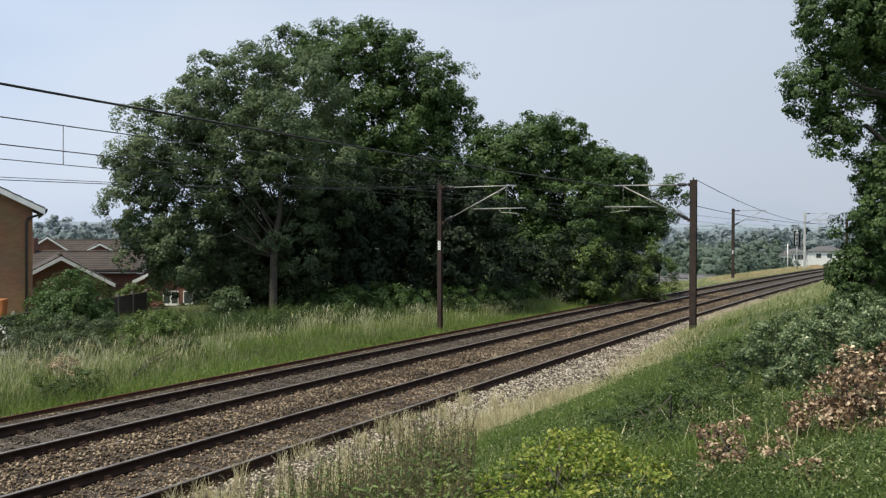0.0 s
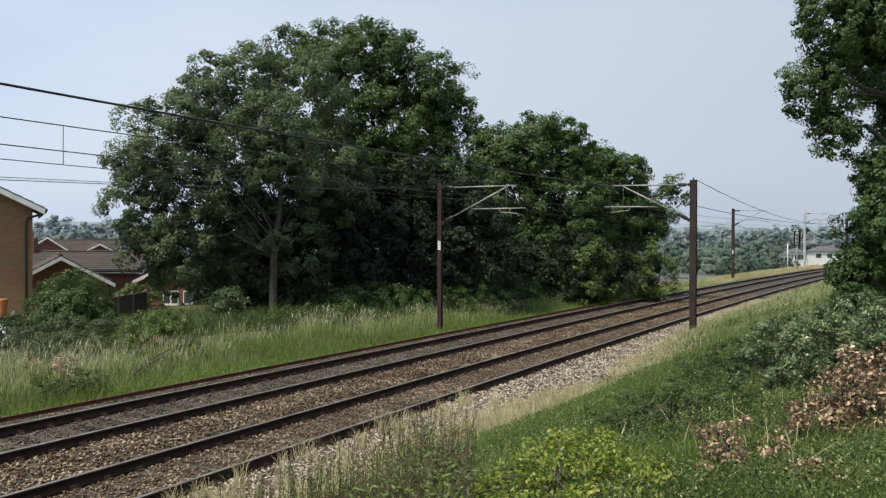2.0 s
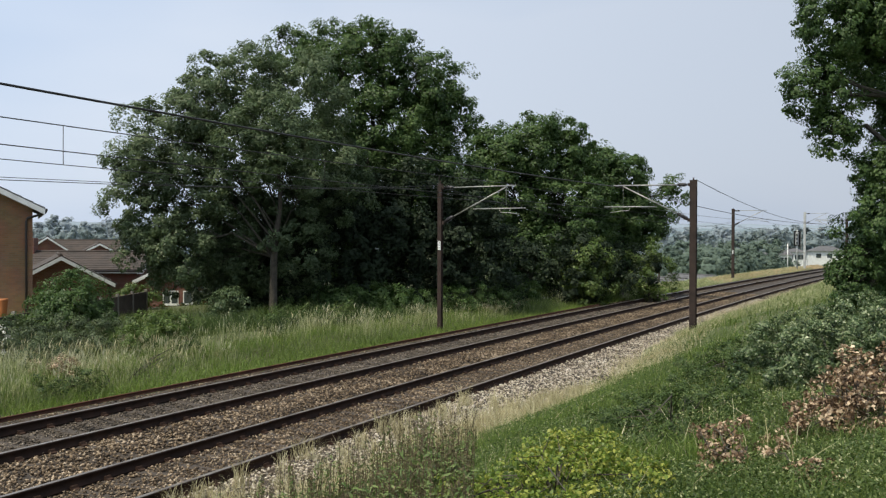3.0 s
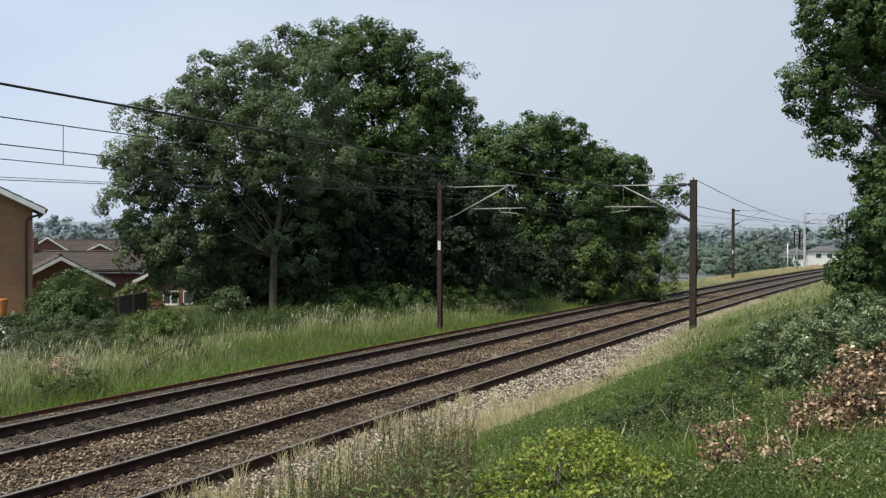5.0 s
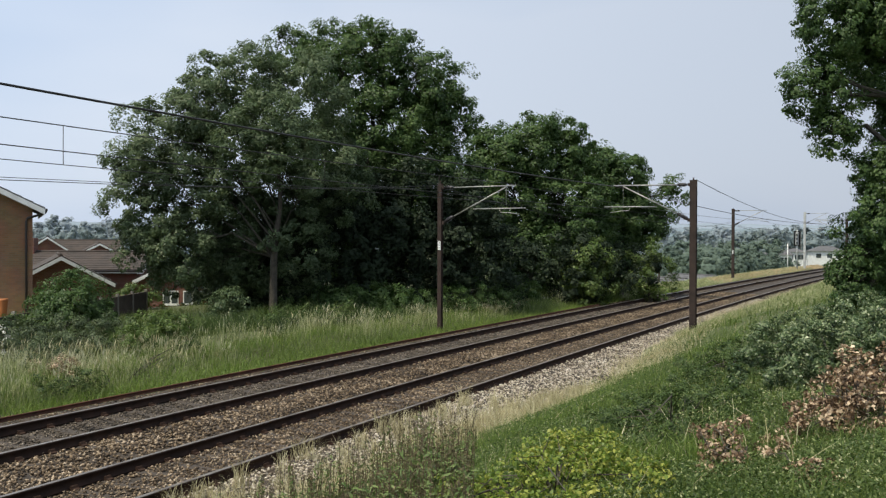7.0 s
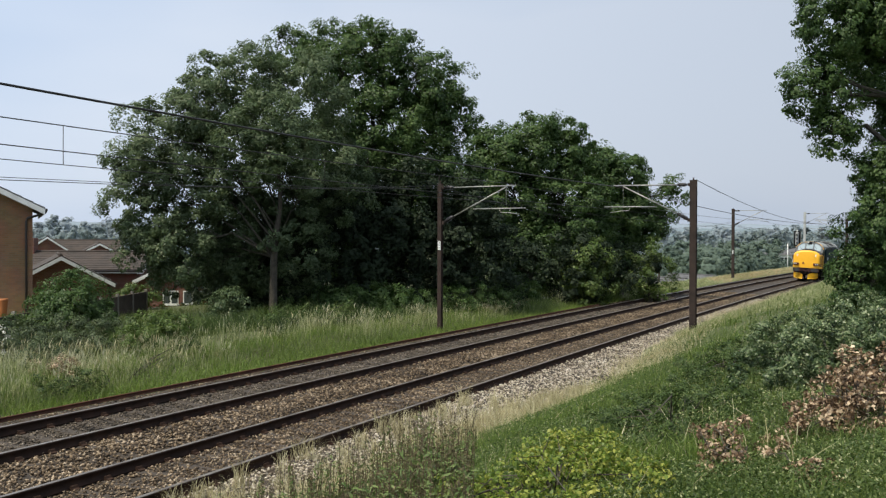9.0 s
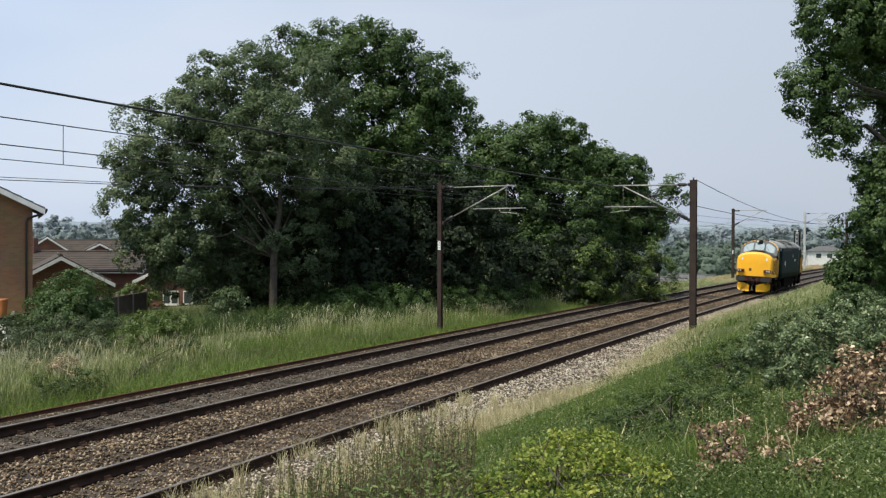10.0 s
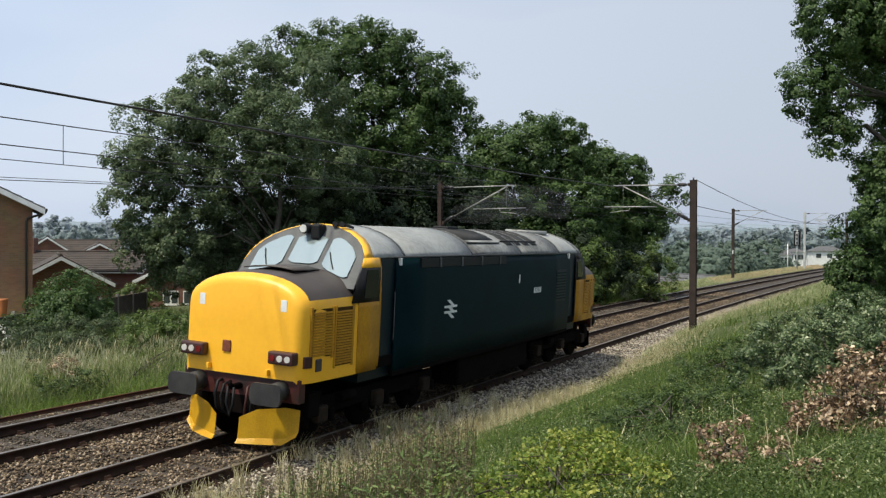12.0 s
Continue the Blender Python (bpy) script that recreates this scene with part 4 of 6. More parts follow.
# ---- sleepers and fastenings ----
def build_sleepers():
    bm = boxed(-0.125, 0.125, -1.25, 1.25, -0.2, 0.0, 0.02)
    me = bpy.data.meshes.new("sleeper")
    bm.to_mesh(me)
    bm.free()
    me.materials.append(M_SLEEPER)
    # one bent plate under each rail, humped at both clips
    prof = [(-0.17, 0.0), (-0.17, 0.02), (-0.12, 0.03), (-0.10, 0.065), (-0.075, 0.065), (-0.07, 0.03), (0.07, 0.03), (0.075, 0.065), (0.10, 0.065), (0.12, 0.03), (0.17, 0.02), (0.17, 0.0)]
    clip = plate([(-0.06, y, z) for y, z in prof], (1, 0, 0), 0.12)
    cme = bpy.data.meshes.new("rail_chair")
    clip.to_mesh(cme)
    clip.free()
    cme.materials.append(M_RAIL)
    for track, mid in ((near_track, 0.0), (far_track, SIXFOOT)):
        for k in range(190):
            s = -22 + k * 0.68
            x, y = line_xy(s, mid)
            turn = math.pi / 2 - HEAD - max(0.0, s - BEND0) * CURVE
            z = float(rail_z(s, mid)) - 0.172
            ob = new("sleeper", me)
            ob.parent = track
            ob.matrix_basis = Matrix.Translation((float(x), float(y), z)) @ Matrix.Rotation(turn, 4, "Z") @ Matrix.Rotation(math.atan(CANT), 4, "X")
            for side in (-0.7525, 0.7525):
                c = new("rail_chair", cme)
                c.parent = ob
                c.location = (0, side, 0)


M_SLEEPER = mat("stained_concrete_sleeper", (0.058, 0.044, 0.033), (0.03, 0.023, 0.018), 2.0, 0.9, bump=0.3)


# ---- loose stone: many small angular stones on the bed ----
def build_stones(name, s0, s1, o0, o1, count, size, material, label, seed, bias=1.0):
    rng = np.random.default_rng(seed)
    s = s0 + (s1 - s0) * rng.random(count) ** bias
    o = rng.uniform(o0, o1, count)
    prof_o = [-3.5, -2.75, -1.3, 1.3, 1.7, 2.1, 4.7, 5.2, 6.3]
    prof_z = [-0.75, -0.25, -0.19, -0.19, -0.16, -0.19, -0.19, -0.22, -0.75]
    x, y = line_xy(s, o)
    z = rail_z(s, o) + np.interp(o, prof_o, prof_z) + rng.uniform(-0.35, 0.75, count) * size
    octa = np.array([(1, 0, 0), (0, 1, 0), (-1, 0, 0), (0, -1, 0), (0, 0, 1)], float)
    tri = np.array([(0, 1, 4), (1, 2, 4), (2, 3, 4), (3, 0, 4), (0, 3, 2), (0, 2, 1)])
    v = octa[None] * rng.uniform(0.6, 1.3, (count, 5, 1)) + rng.normal(0, 0.18, (count, 5, 3))
    v *= (size * rng.uniform(0.5, 1.15, (count, 1, 1))) * np.array([1.0, 0.85, 0.78])
    a = rng.uniform(0, 6.28, count)
    b = rng.uniform(-0.7, 0.7, count)
    ca, sa, cb, sb = np.cos(a)[:, None], np.sin(a)[:, None], np.cos(b)[:, None], np.sin(b)[:, None]
    vy, vz = v[:, :, 1] * cb - v[:, :, 2] * sb, v[:, :, 1] * sb + v[:, :, 2] * cb
    v = np.stack([v[:, :, 0] * ca - vy * sa, v[:, :, 0] * sa + vy * ca, vz], 2)
    v += np.stack([x, y, z], 1)[:, None, :]
    f = (tri[None] + 5 * np.arange(count)[:, None, None]).reshape(-1, 3)
    ob = np_mesh(name, v.reshape(-1, 3), f, material)
    tagged(ob, label, "ballast", kind="stuff")


M_STONE = leaf_mat("mixed_brown_ballast", [(0.018, 0.0125, 0.008), (0.068, 0.046, 0.028), (0.168, 0.120, 0.075), (0.41, 0.325, 0.235)], 0.0, 0.85, 0.9)
M_STONE_GREY = leaf_mat("dark_grey_ballast", [(0.017, 0.0135, 0.0105), (0.048, 0.038, 0.028), (0.12, 0.096, 0.072), (0.30, 0.25, 0.195)], 0.0, 0.85, 0.9)
M_STONE_PALE = leaf_mat("clean_pale_ballast", [(0.09, 0.07, 0.05), (0.32, 0.265, 0.20), (0.54, 0.475, 0.385), (0.74, 0.67, 0.57)], 0.0, 0.85, 0.9)
build_stones("ballast_stones", -1, 75, 0.82, 2.6, 44000, 0.044, M_STONE, "loose brown crushed stones between the tracks", 21, bias=1.5)
build_stones("ballast_stones", 4, 75, -0.66, 0.66, 34000, 0.036, M_STONE, "loose stones in the near track", 22, bias=1.5)
build_stones("ballast_stones", -1, 75, 2.76, 4.05, 30000, 0.033, M_STONE_GREY, "loose dark stones in the far track", 23, bias=1.5)
build_stones("ballast_stones", -1, 60, 4.25, 5.3, 12000, 0.032, M_STONE, "loose stones along the far ballast edge", 24, bias=1.5)
build_stones("ballast_stones", 6, 70, -3.3, -0.82, 36000, 0.038, M_STONE_PALE, "clean pale stones on the near ballast shoulder", 25, bias=1.4)
build_stones("ballast_stones", -24, 4, -0.66, 4.05, 16000, 0.04, M_STONE, "loose stones in the tracks behind the viewpoint", 26)
build_stones("ballast_stones", -24, 6, -3.0, -0.82, 7000, 0.04, M_STONE_PALE, "pale stones on the shoulder behind the viewpoint", 27)


# ---- houses beyond the line ----
def brick_mat(name, a, b, mortar):
    m = bpy.data.materials.new(name)
    m.use_nodes = True
    n, l = m.node_tree.nodes, m.node_tree.links
    p = n["Principled BSDF"]
    p.inputs["Roughness"].default_value = 0.9
    tc = n.new("ShaderNodeTexCoord")
    mp = n.new("ShaderNodeMapping")
    mp.inputs["Rotation"].default_value = (math.pi / 2, 0, 0)
    br = n.new("ShaderNodeTexBrick")
    br.inputs["Color1"].default_value, br.inputs["Color2"].default_value, br.inputs["Mortar"].default_value = (*a, 1), (*b, 1), (*mortar, 1)
    br.inputs["Scale"].default_value = 1.0
    br.inputs["Brick Width"].default_value, br.inputs["Row Height"].default_value, br.inputs["Mortar Size"].default_value = 0.225, 0.075, 0.008
    no = n.new("ShaderNodeTexNoise")
    no.inputs["Scale"].default_value = 1.3
    mix = n.new("ShaderNodeMixRGB")
    mix.blend_type = "MULTIPLY"
    mix.inputs["Fac"].default_value = 0.45
    l.new(tc.outputs["Object"], mp.inputs["Vector"])
    l.new(mp.outputs["Vector"], br.inputs["Vector"])
    l.new(tc.outputs["Object"], no.inputs["Vector"])
    l.new(br.outputs["Color"], mix.inputs["Color1"])
    l.new(no.outputs["Color"], mix.inputs["Color2"])
    l.new(mix.outputs["Color"], p.inputs["Base Color"])
    bp = n.new("ShaderNodeBump")
    bp.inputs["Strength"].default_value, bp.inputs["Distance"].default_value = 0.5, 0.01
    l.new(br.outputs["Fac"], bp.inputs["Height"])
    bp.invert = True
    l.new(bp.outputs["Normal"], p.inputs["Normal"])
    return m


M_BUFF = brick_mat("buff_brickwork", (0.33, 0.175, 0.085), (0.26, 0.135, 0.065), (0.25, 0.18, 0.12))
M_REDBRICK = brick_mat("red_brickwork", (0.23, 0.085, 0.055), (0.17, 0.062, 0.042), (0.2, 0.15, 0.125))
M_TILE = mat("brown_roof_tile", (0.055, 0.040, 0.033), (0.030, 0.024, 0.021), 1.1, 0.9, bump=0.5, bump_scale=7)
M_TILE_GREY = mat("grey_roof_tile", (0.10, 0.10, 0.105), (0.065, 0.065, 0.07), 1.5, 0.9, bump=0.5, bump_scale=7)
M_PIPE = mat("dark_plastic_pipe", (0.03, 0.022, 0.02), (0.02, 0.016, 0.015), 4, 0.5)
M_WINDOW = mat("house_window_glass", (0.05, 0.06, 0.065), (0.04, 0.05, 0.055), 1, 0.08, spec=0.8)


def gable_house(name, place, turn, width, depth, eave, rise, brick, tile, label, over=0.3, windows=(), pipe=False, courses=9, chimney=False, group="houses"):
    """A gabled house: its gable end stands across local x at y = 0, the roof runs back along +y."""
    t = thing(name, place, label, "house", group, turn)
    w = width / 2
    bm = bmesh.new()
    low = -2.5
    outline = [(-w, low), (w, low), (w, eave), (0, eave + rise), (-w, eave)]
    a = [bm.verts.new((x, 0, z)) for x, z in outline]
    b = [bm.verts.new((x, depth, z)) for x, z in outline]
    bm.faces.new(a)
    bm.faces.new(b[::-1])
    for i in range(5):
        j = (i + 1) % 5
        bm.faces.new((a[j], a[i], b[i], b[j]))
    bmesh.ops.recalc_face_normals(bm, faces=bm.faces[:])
    wall = part("wall", bm, brick, t)
    sl = rise / w
    for s in (1, -1):
        # roof slope with overlapping rows of tiles
        run = w + over
        z = lambda x: eave + rise - sl * x
        roof = part("roof", plate([(0, -over, z(0)), (s * run, -over, z(run)), (s * run, depth + over, z(run)), (0, depth + over, z(0))], (0, 0, 1), 0.02), tile, t)
        for k in range(courses):
            x0, x1 = run * (1 - k / courses) + 0.01, max(0.0, run * (1 - (k + 1) / courses) - 0.03)
            bm = bmesh.new()
            vs = [(s * x0, z(x0) + 0.075), (s * x1, z(x1) + 0.05), (s * x1, z(x1) + 0.022), (s * x0, z(x0) + 0.024)]
            p = [bm.verts.new((x, -over - 0.004, zz)) for x, zz in vs]
            q = [bm.verts.new((x, depth + over, zz)) for x, zz in vs]
            bm.faces.new(p)
            bm.faces.new(q[::-1])
            for i in range(4):
                j = (i + 1) % 4
                bm.faces.new((p[j], p[i], q[i], q[j]))
            bmesh.ops.recalc_face_normals(bm, faces=bm.faces[:])
            part("tile_course", bm, tile, roof)
        bb = plate([(0, -over - 0.03, eave + rise + 0.0), (s * run, -over - 0.03, eave - sl * over + 0.0), (s * run, -over - 0.03, eave - sl * over - 0.2), (0, -over - 0.03, eave + rise - 0.2)], (0, 1, 0), 0.03)
        part("bargeboard", bb, M_WHITE, t, "white painted bargeboard")
        part("soffit", plate([(0, -over, eave + rise - 0.2), (s * run, -over, eave - sl * over - 0.2), (s * run, 0.02, eave - sl * over - 0.2), (0, 0.02, eave + rise - 0.2)], (0, 0, 1), 0.02), M_WHITE, t)
        g = part("gutter", tubed([(s * (run + 0.05), -over, eave - sl * over - 0.03), (s * (run + 0.05), depth + over, eave - sl * over - 0.03)], 0.055, 8), M_PIPE, t)
        part("fascia", boxed(min(s * (run - 0.03), s * run), max(s * (run - 0.03), s * run), -over, depth + over, eave - sl * over - 0.18, eave - sl * over), M_WHITE, t)
    part("ridge", tubed([(0, -over, eave + rise + 0.05), (0, depth + over, eave + rise + 0.05)], 0.1, 8), tile, t)
    if pipe:
        e = eave - sl * over
        part("downpipe", tubed([(w + over + 0.05, -0.12, e - 0.06), (w + over, -0.12, e - 0.14), (w - 0.18, -0.07, e - 0.34), (w - 0.22, -0.07, e - 0.48), (w - 0.22, -0.07, -2.0)], 0.045, 8), M_PIPE, t, "dark plastic downpipe")
    for x, z, ww, hh in windows:
        win = part("window", boxed(x - ww / 2, x + ww / 2, -0.02, 0.06, z, z + hh, 0.01), M_WHITE, t, "white framed window")
        for k in (-1, 1):
            part("pane", boxed(x + k * ww / 4 - ww / 4 + 0.06, x + k * ww / 4 + ww / 4 - 0.06, -0.03, -0.015, z + 0.07, z + hh - 0.07), M_WINDOW, win)
        part("sill", boxed(x - ww / 2 - 0.05, x + ww / 2 + 0.05, -0.09, 0.0, z - 0.06, z, 0.01), M_WHITE, win)
    if chimney:
        c = part("chimney", boxed(-0.35, 0.35, depth * 0.5, depth * 0.5 + 0.6, eave, eave + rise + 0.9, 0.02), brick, t)
        part("chimney_pot", tubed([(0, depth * 0.5 + 0.3, eave + rise + 0.88), (0, depth * 0.5 + 0.3, eave + rise + 1.2)], 0.11, 8), M_REDBRICK, c)
    return t


gable_house("house", (-19.24, 34.25, -0.6), 24, 8.6, 9.0, 5.42, 2.15, M_BUFF, M_TILE_GREY, "two storey buff brick house with white bargeboards", 0.42, (), True, 12)
gable_house("bungalow", (-19.8, 50.0, -1.6), 23, 4.6, 7.0, 2.95, 1.25, M_REDBRICK, M_TILE, "small brown gabled bungalow with white bargeboards", 0.35, (), False, 8)
gable_house("bungalow", (-18.2, 60.0, -2.38), 92, 5.2, 14.0, 4.13, 0.9, M_REDBRICK, M_TILE, "long red brick bungalow with a brown tiled roof", 0.3, (), False, 10, True)
gable_house("bungalow", (-15.7, 56.0, -1.8), 6, 3.8, 7.0, 3.05, 0.9, M_REDBRICK, M_TILE, "red brick bungalow with white framed windows under trees", 0.3, ((-0.1, 1.5, 0.9, 0.8), (1.15, 1.5, 1.1, 0.8)), False, 8)
gable_house("house", (-41.0, 100.0, -3.5), 22, 5.6, 9.0, 5.3, 1.9, M_REDBRICK, M_TILE, "distant brick house with a pale gable edge", 0.3, ((-1.6, 2.7, 1.4, 1.1), (1.8, 2.7, 1.4, 1.1)), False, 8, False)
gable_house("house", (-37.0, 104.0, -3.1), 22, 7.0, 9.0, 4.3, 1.8, M_REDBRICK, M_TILE, "distant brick house with a pale gable edge", 0.3, (), False, 8, False)
gable_house("house", (-37.5, 112.0, -3.0), 98, 7.0, 11.0, 4.4, 1.9, M_REDBRICK, M_TILE, "distant tiled house seen along its roof", 0.3, (), False, 8, False)


def build_villa(x, y, z, turn, w, d, h, rise, label):
    t = thing("house", (x, y, z), label, "house", "white houses", turn)
    part("wall", boxed(-w / 2, w / 2, -d / 2, d / 2, -6, h), M_WHITE, t)
    bm = bmesh.new()
    o = 0.5
    b = [bm.verts.new(c) for c in ((-w / 2 - o, -d / 2 - o, h), (w / 2 + o, -d / 2 - o, h), (w / 2 + o, d / 2 + o, h), (-w / 2 - o, d / 2 + o, h))]
    r = [bm.verts.new((-w / 2 + d * 0.45, 0, h + rise)), bm.verts.new((w / 2 - d * 0.45, 0, h + rise))]
    for f in ((b[0], b[1], r[1], r[0]), (b[1], b[2], r[1]), (b[2], b[3], r[0], r[1]), (b[3], b[0], r[0]), tuple(b[::-1])):
        bm.faces.new(f)
    part("roof", bm, M_TILE_GREY, t)
    for k in (-0.3, 0.05, 0.32):
        win = part("window", boxed(k * w - 0.7, k * w + 0.7, -d / 2 - 0.03, -d / 2 + 0.05, h - 1.9, h - 0.7), M_WINDOW, t)
        part("frame", boxed(k * w - 0.8, k * w + 0.8, -d / 2 - 0.02, -d / 2, h - 2.0, h - 0.6), M_WHITE, win)


build_villa(80.2, 232, -3.0, -8, 6.0, 6.5, 3.1, 1.9, "white rendered house with a hipped grey roof")
build_villa(89.5, 246, -2.9, -8, 5.0, 6.0, 3.5, 1.0, "low white house among the trees")
build_villa(109.0, 275, -3.4, -8, 8.5, 6.0, 3.9, 1.5, "distant pale house with a grey roof")

gable_house("house", (34.4, 122.0, -5.0), 30, 5.0, 8.0, 2.5, 1.5, M_REDBRICK, M_TILE_GREY, "low house in the valley with a white gable edge", 0.3, (), False, 6)
gable_house("house", (29.6, 118.0, -5.2), 30, 5.0, 8.0, 2.5, 1.5, M_REDBRICK, M_TILE_GREY, "low house in the valley with a white gable edge", 0.3, (), False, 6)
for s, off, h in ((74.0, 9.0, 0.7), (76.5, 8.7, 0.75), (79.0, 8.4, 0.8), (80.0, 8.6, 1.3)):
    x, y = [float(c) for c in line_xy(s, off)]
    stake = tagged(part("stake", boxed(-0.07, 0.07, -0.07, 0.07, -0.3, h, 0.02), M_BARK), "short dark wooden stake on the embankment", "post", "embankment stakes")
    stake.location = stand(x, y)

M_FENCE = mat("weathered_fence_board", (0.075, 0.055, 0.045), (0.045, 0.035, 0.03), 3, 0.9, bump=0.3)


def build_fence():
    t = thing("garden_fence", (-13.3, 28.0, -0.1), "dark wooden panel fence between concrete posts", "fence")
    top = 1.22
    for k in range(9):
        y = k * 1.9
        g = float(ground_z(-13.3, 28 + y)) + 0.1
        part("post", boxed(-0.06, 0.06, y - 0.06, y + 0.06, g - 0.6, top + 0.14, 0.01), M_CONCRETE, t)
        if k < 8:
            pn = part("panel", boxed(-0.012, 0.012, y + 0.065, y + 1.835, g - 0.3, top, 0.0), M_FENCE, t)
            for j in range(12):
                part("board", boxed(0.013, 0.030, y + 0.07 + j * 0.147, y + 0.205 + j * 0.147, g - 0.3, top - 0.02), M_FENCE, pn)
            part("cap_rail", boxed(-0.035, 0.045, y + 0.065, y + 1.835, top, top + 0.035), M_FENCE, pn)


build_fence()


# ---- undergrowth: shrubs, grasses and weeds ----
M_GRASS = leaf_mat("green_grass", [(0.05, 0.09, 0.018), (0.105, 0.16, 0.034), (0.19, 0.235, 0.065)], 0.45, 0.6, 0.25)
M_VERGE = leaf_mat("verge_grass_blade", [(0.060, 0.092, 0.024), (0.120, 0.165, 0.046), (0.21, 0.25, 0.088)], 0.45, 0.6, 0.3)
M_GRASS_BRIGHT = leaf_mat("fresh_grass", [(0.08, 0.138, 0.024), (0.145, 0.22, 0.040), (0.24, 0.31, 0.078)], 0.45, 0.6, 0.25)
M_STRAW = leaf_mat("straw_grass", [(0.25, 0.215, 0.11), (0.48, 0.43, 0.25), (0.74, 0.69, 0.48)], 0.3, 0.7, 0.3)
M_SEED = leaf_mat("pale_seed_grass", [(0.19, 0.225, 0.09), (0.35, 0.375, 0.18), (0.52, 0.515, 0.31)], 0.4, 0.7, 0.3)
M_PLUME = leaf_mat("pale_plume", [(0.26, 0.27, 0.15), (0.42, 0.42, 0.27), (0.58, 0.56, 0.4)], 0.4, 0.7, 0.3)
M_TAN = leaf_mat("tan_dry_grass", [(0.34, 0.26, 0.14), (0.52, 0.40, 0.24), (0.68, 0.54, 0.35)], 0.3, 0.7, 0.2)
M_COVER = leaf_mat("nettle_leaf", [(0.026, 0.050, 0.012), (0.056, 0.096, 0.023), (0.140, 0.188, 0.058)], 0.35, 0.5, 0.5)
M_BRAMBLE = leaf_mat("bramble_leaf", [(0.030, 0.056, 0.020), (0.085, 0.132, 0.052), (0.34, 0.39, 0.22)], 0.35, 0.35, 1.5)
M_TIP = leaf_mat("pale_weed_tip", [(0.14, 0.19, 0.06), (0.26, 0.30, 0.12), (0.50, 0.50, 0.30)], 0.35, 0.5, 0.8)
M_LIME = leaf_mat("yellow_green_leaf", [(0.055, 0.105, 0.018), (0.16, 0.23, 0.034), (0.42, 0.42, 0.09)], 0.42, 0.45, 1.2)
M_DEAD = leaf_mat("dead_brown_leaf", [(0.045, 0.026, 0.014), (0.20, 0.125, 0.07), (0.72, 0.57, 0.40)], 0.2, 0.6, 2.0)
M_WEED = leaf_mat("weed_leaf", [(0.045, 0.080, 0.018), (0.10, 0.152, 0.038), (0.20, 0.25, 0.085)], 0.25, 0.55, 0.8)
M_STEM = mat("weed_stem", (0.13, 0.10, 0.055), (0.07, 0.05, 0.03), 8, 0.8)


def blades(name, xy, height, width, material, label, seed, bend=0.35, sink=0.03):
    """Grass: bent three-sided blades, each from its own root."""
    rng = np.random.default_rng(seed)
    n = len(xy)
    z = ground_z(xy[:, 0], xy[:, 1])
    s, o = line_so(xy[:, 0], xy[:, 1])
    bed_z = rail_z(s, o) + np.interp(o, (-3.5, -2.75, -1.3), (-0.75, -0.25, -0.19))
    z = np.where((o > -3.5) & (o < 0), np.maximum(z, bed_z), z) - sink
    h = height * rng.uniform(0.55, 1.25, n) if np.isscalar(height) else height * rng.uniform(0.6, 1.2, n)
    a = rng.uniform(0, 6.283, n)
    side = np.stack([np.cos(a), np.sin(a), np.zeros(n)], 1) * (width * rng.uniform(0.6, 1.3, n))[:, None] * 0.5
    lean = rng.normal(0, bend, (n, 2)) + np.array([0.05, -0.03])
    root = np.stack([xy[:, 0], xy[:, 1], z], 1)
    mid = root + np.stack([lean[:, 0] * h * 0.3, lean[:, 1] * h * 0.3, h * 0.55], 1)
    tip = root + np.stack([lean[:, 0] * h, lean[:, 1] * h, h * (1 - 0.25 * np.minimum(1, np.hypot(lean[:, 0], lean[:, 1])))], 1)
    v = np.stack([root - side, root + side, mid - side * 0.85, mid + side * 0.85, tip], 1).reshape(-1, 3)
    f = (np.array([(0, 1, 3), (0, 3, 2), (2, 3, 4)])[None] + 5 * np.arange(n)[:, None, None]).reshape(-1, 3)
    return tagged(np_mesh(name, v, f, material), label, "grass", kind="stuff")


def strip_xy(rng, n, s0, s1, o0, o1, sb=1.0, ob=1.0):
    s = s0 + (s1 - s0) * rng.random(n) ** sb
    o = o0 + (o1 - o0) * rng.random(n) ** ob
    x, y = line_xy(s, o)
    return np.stack([x, y], 1)


def fan_xy(rng, n, d0, d1, a0, a1, o_max=-3.2, power=1.0):
    """Places spread before the viewpoint between two distances and bearings, on the near bank."""
    d = d0 * (d1 / d0) ** (rng.random(n) ** power)
    a = rng.uniform(a0, a1, n)
    x, y = np.sin(a) * d, np.cos(a) * d
    _, o = line_so(x, y)
    keep = o < o_max + rng.normal(0, 0.25, n)
    return np.stack([x, y], 1)[keep]


def patchy(xy, scale, shift=0.0):
    return 0.5 + 0.5 * hills(xy[:, 0] * scale + shift, xy[:, 1] * scale - shift)


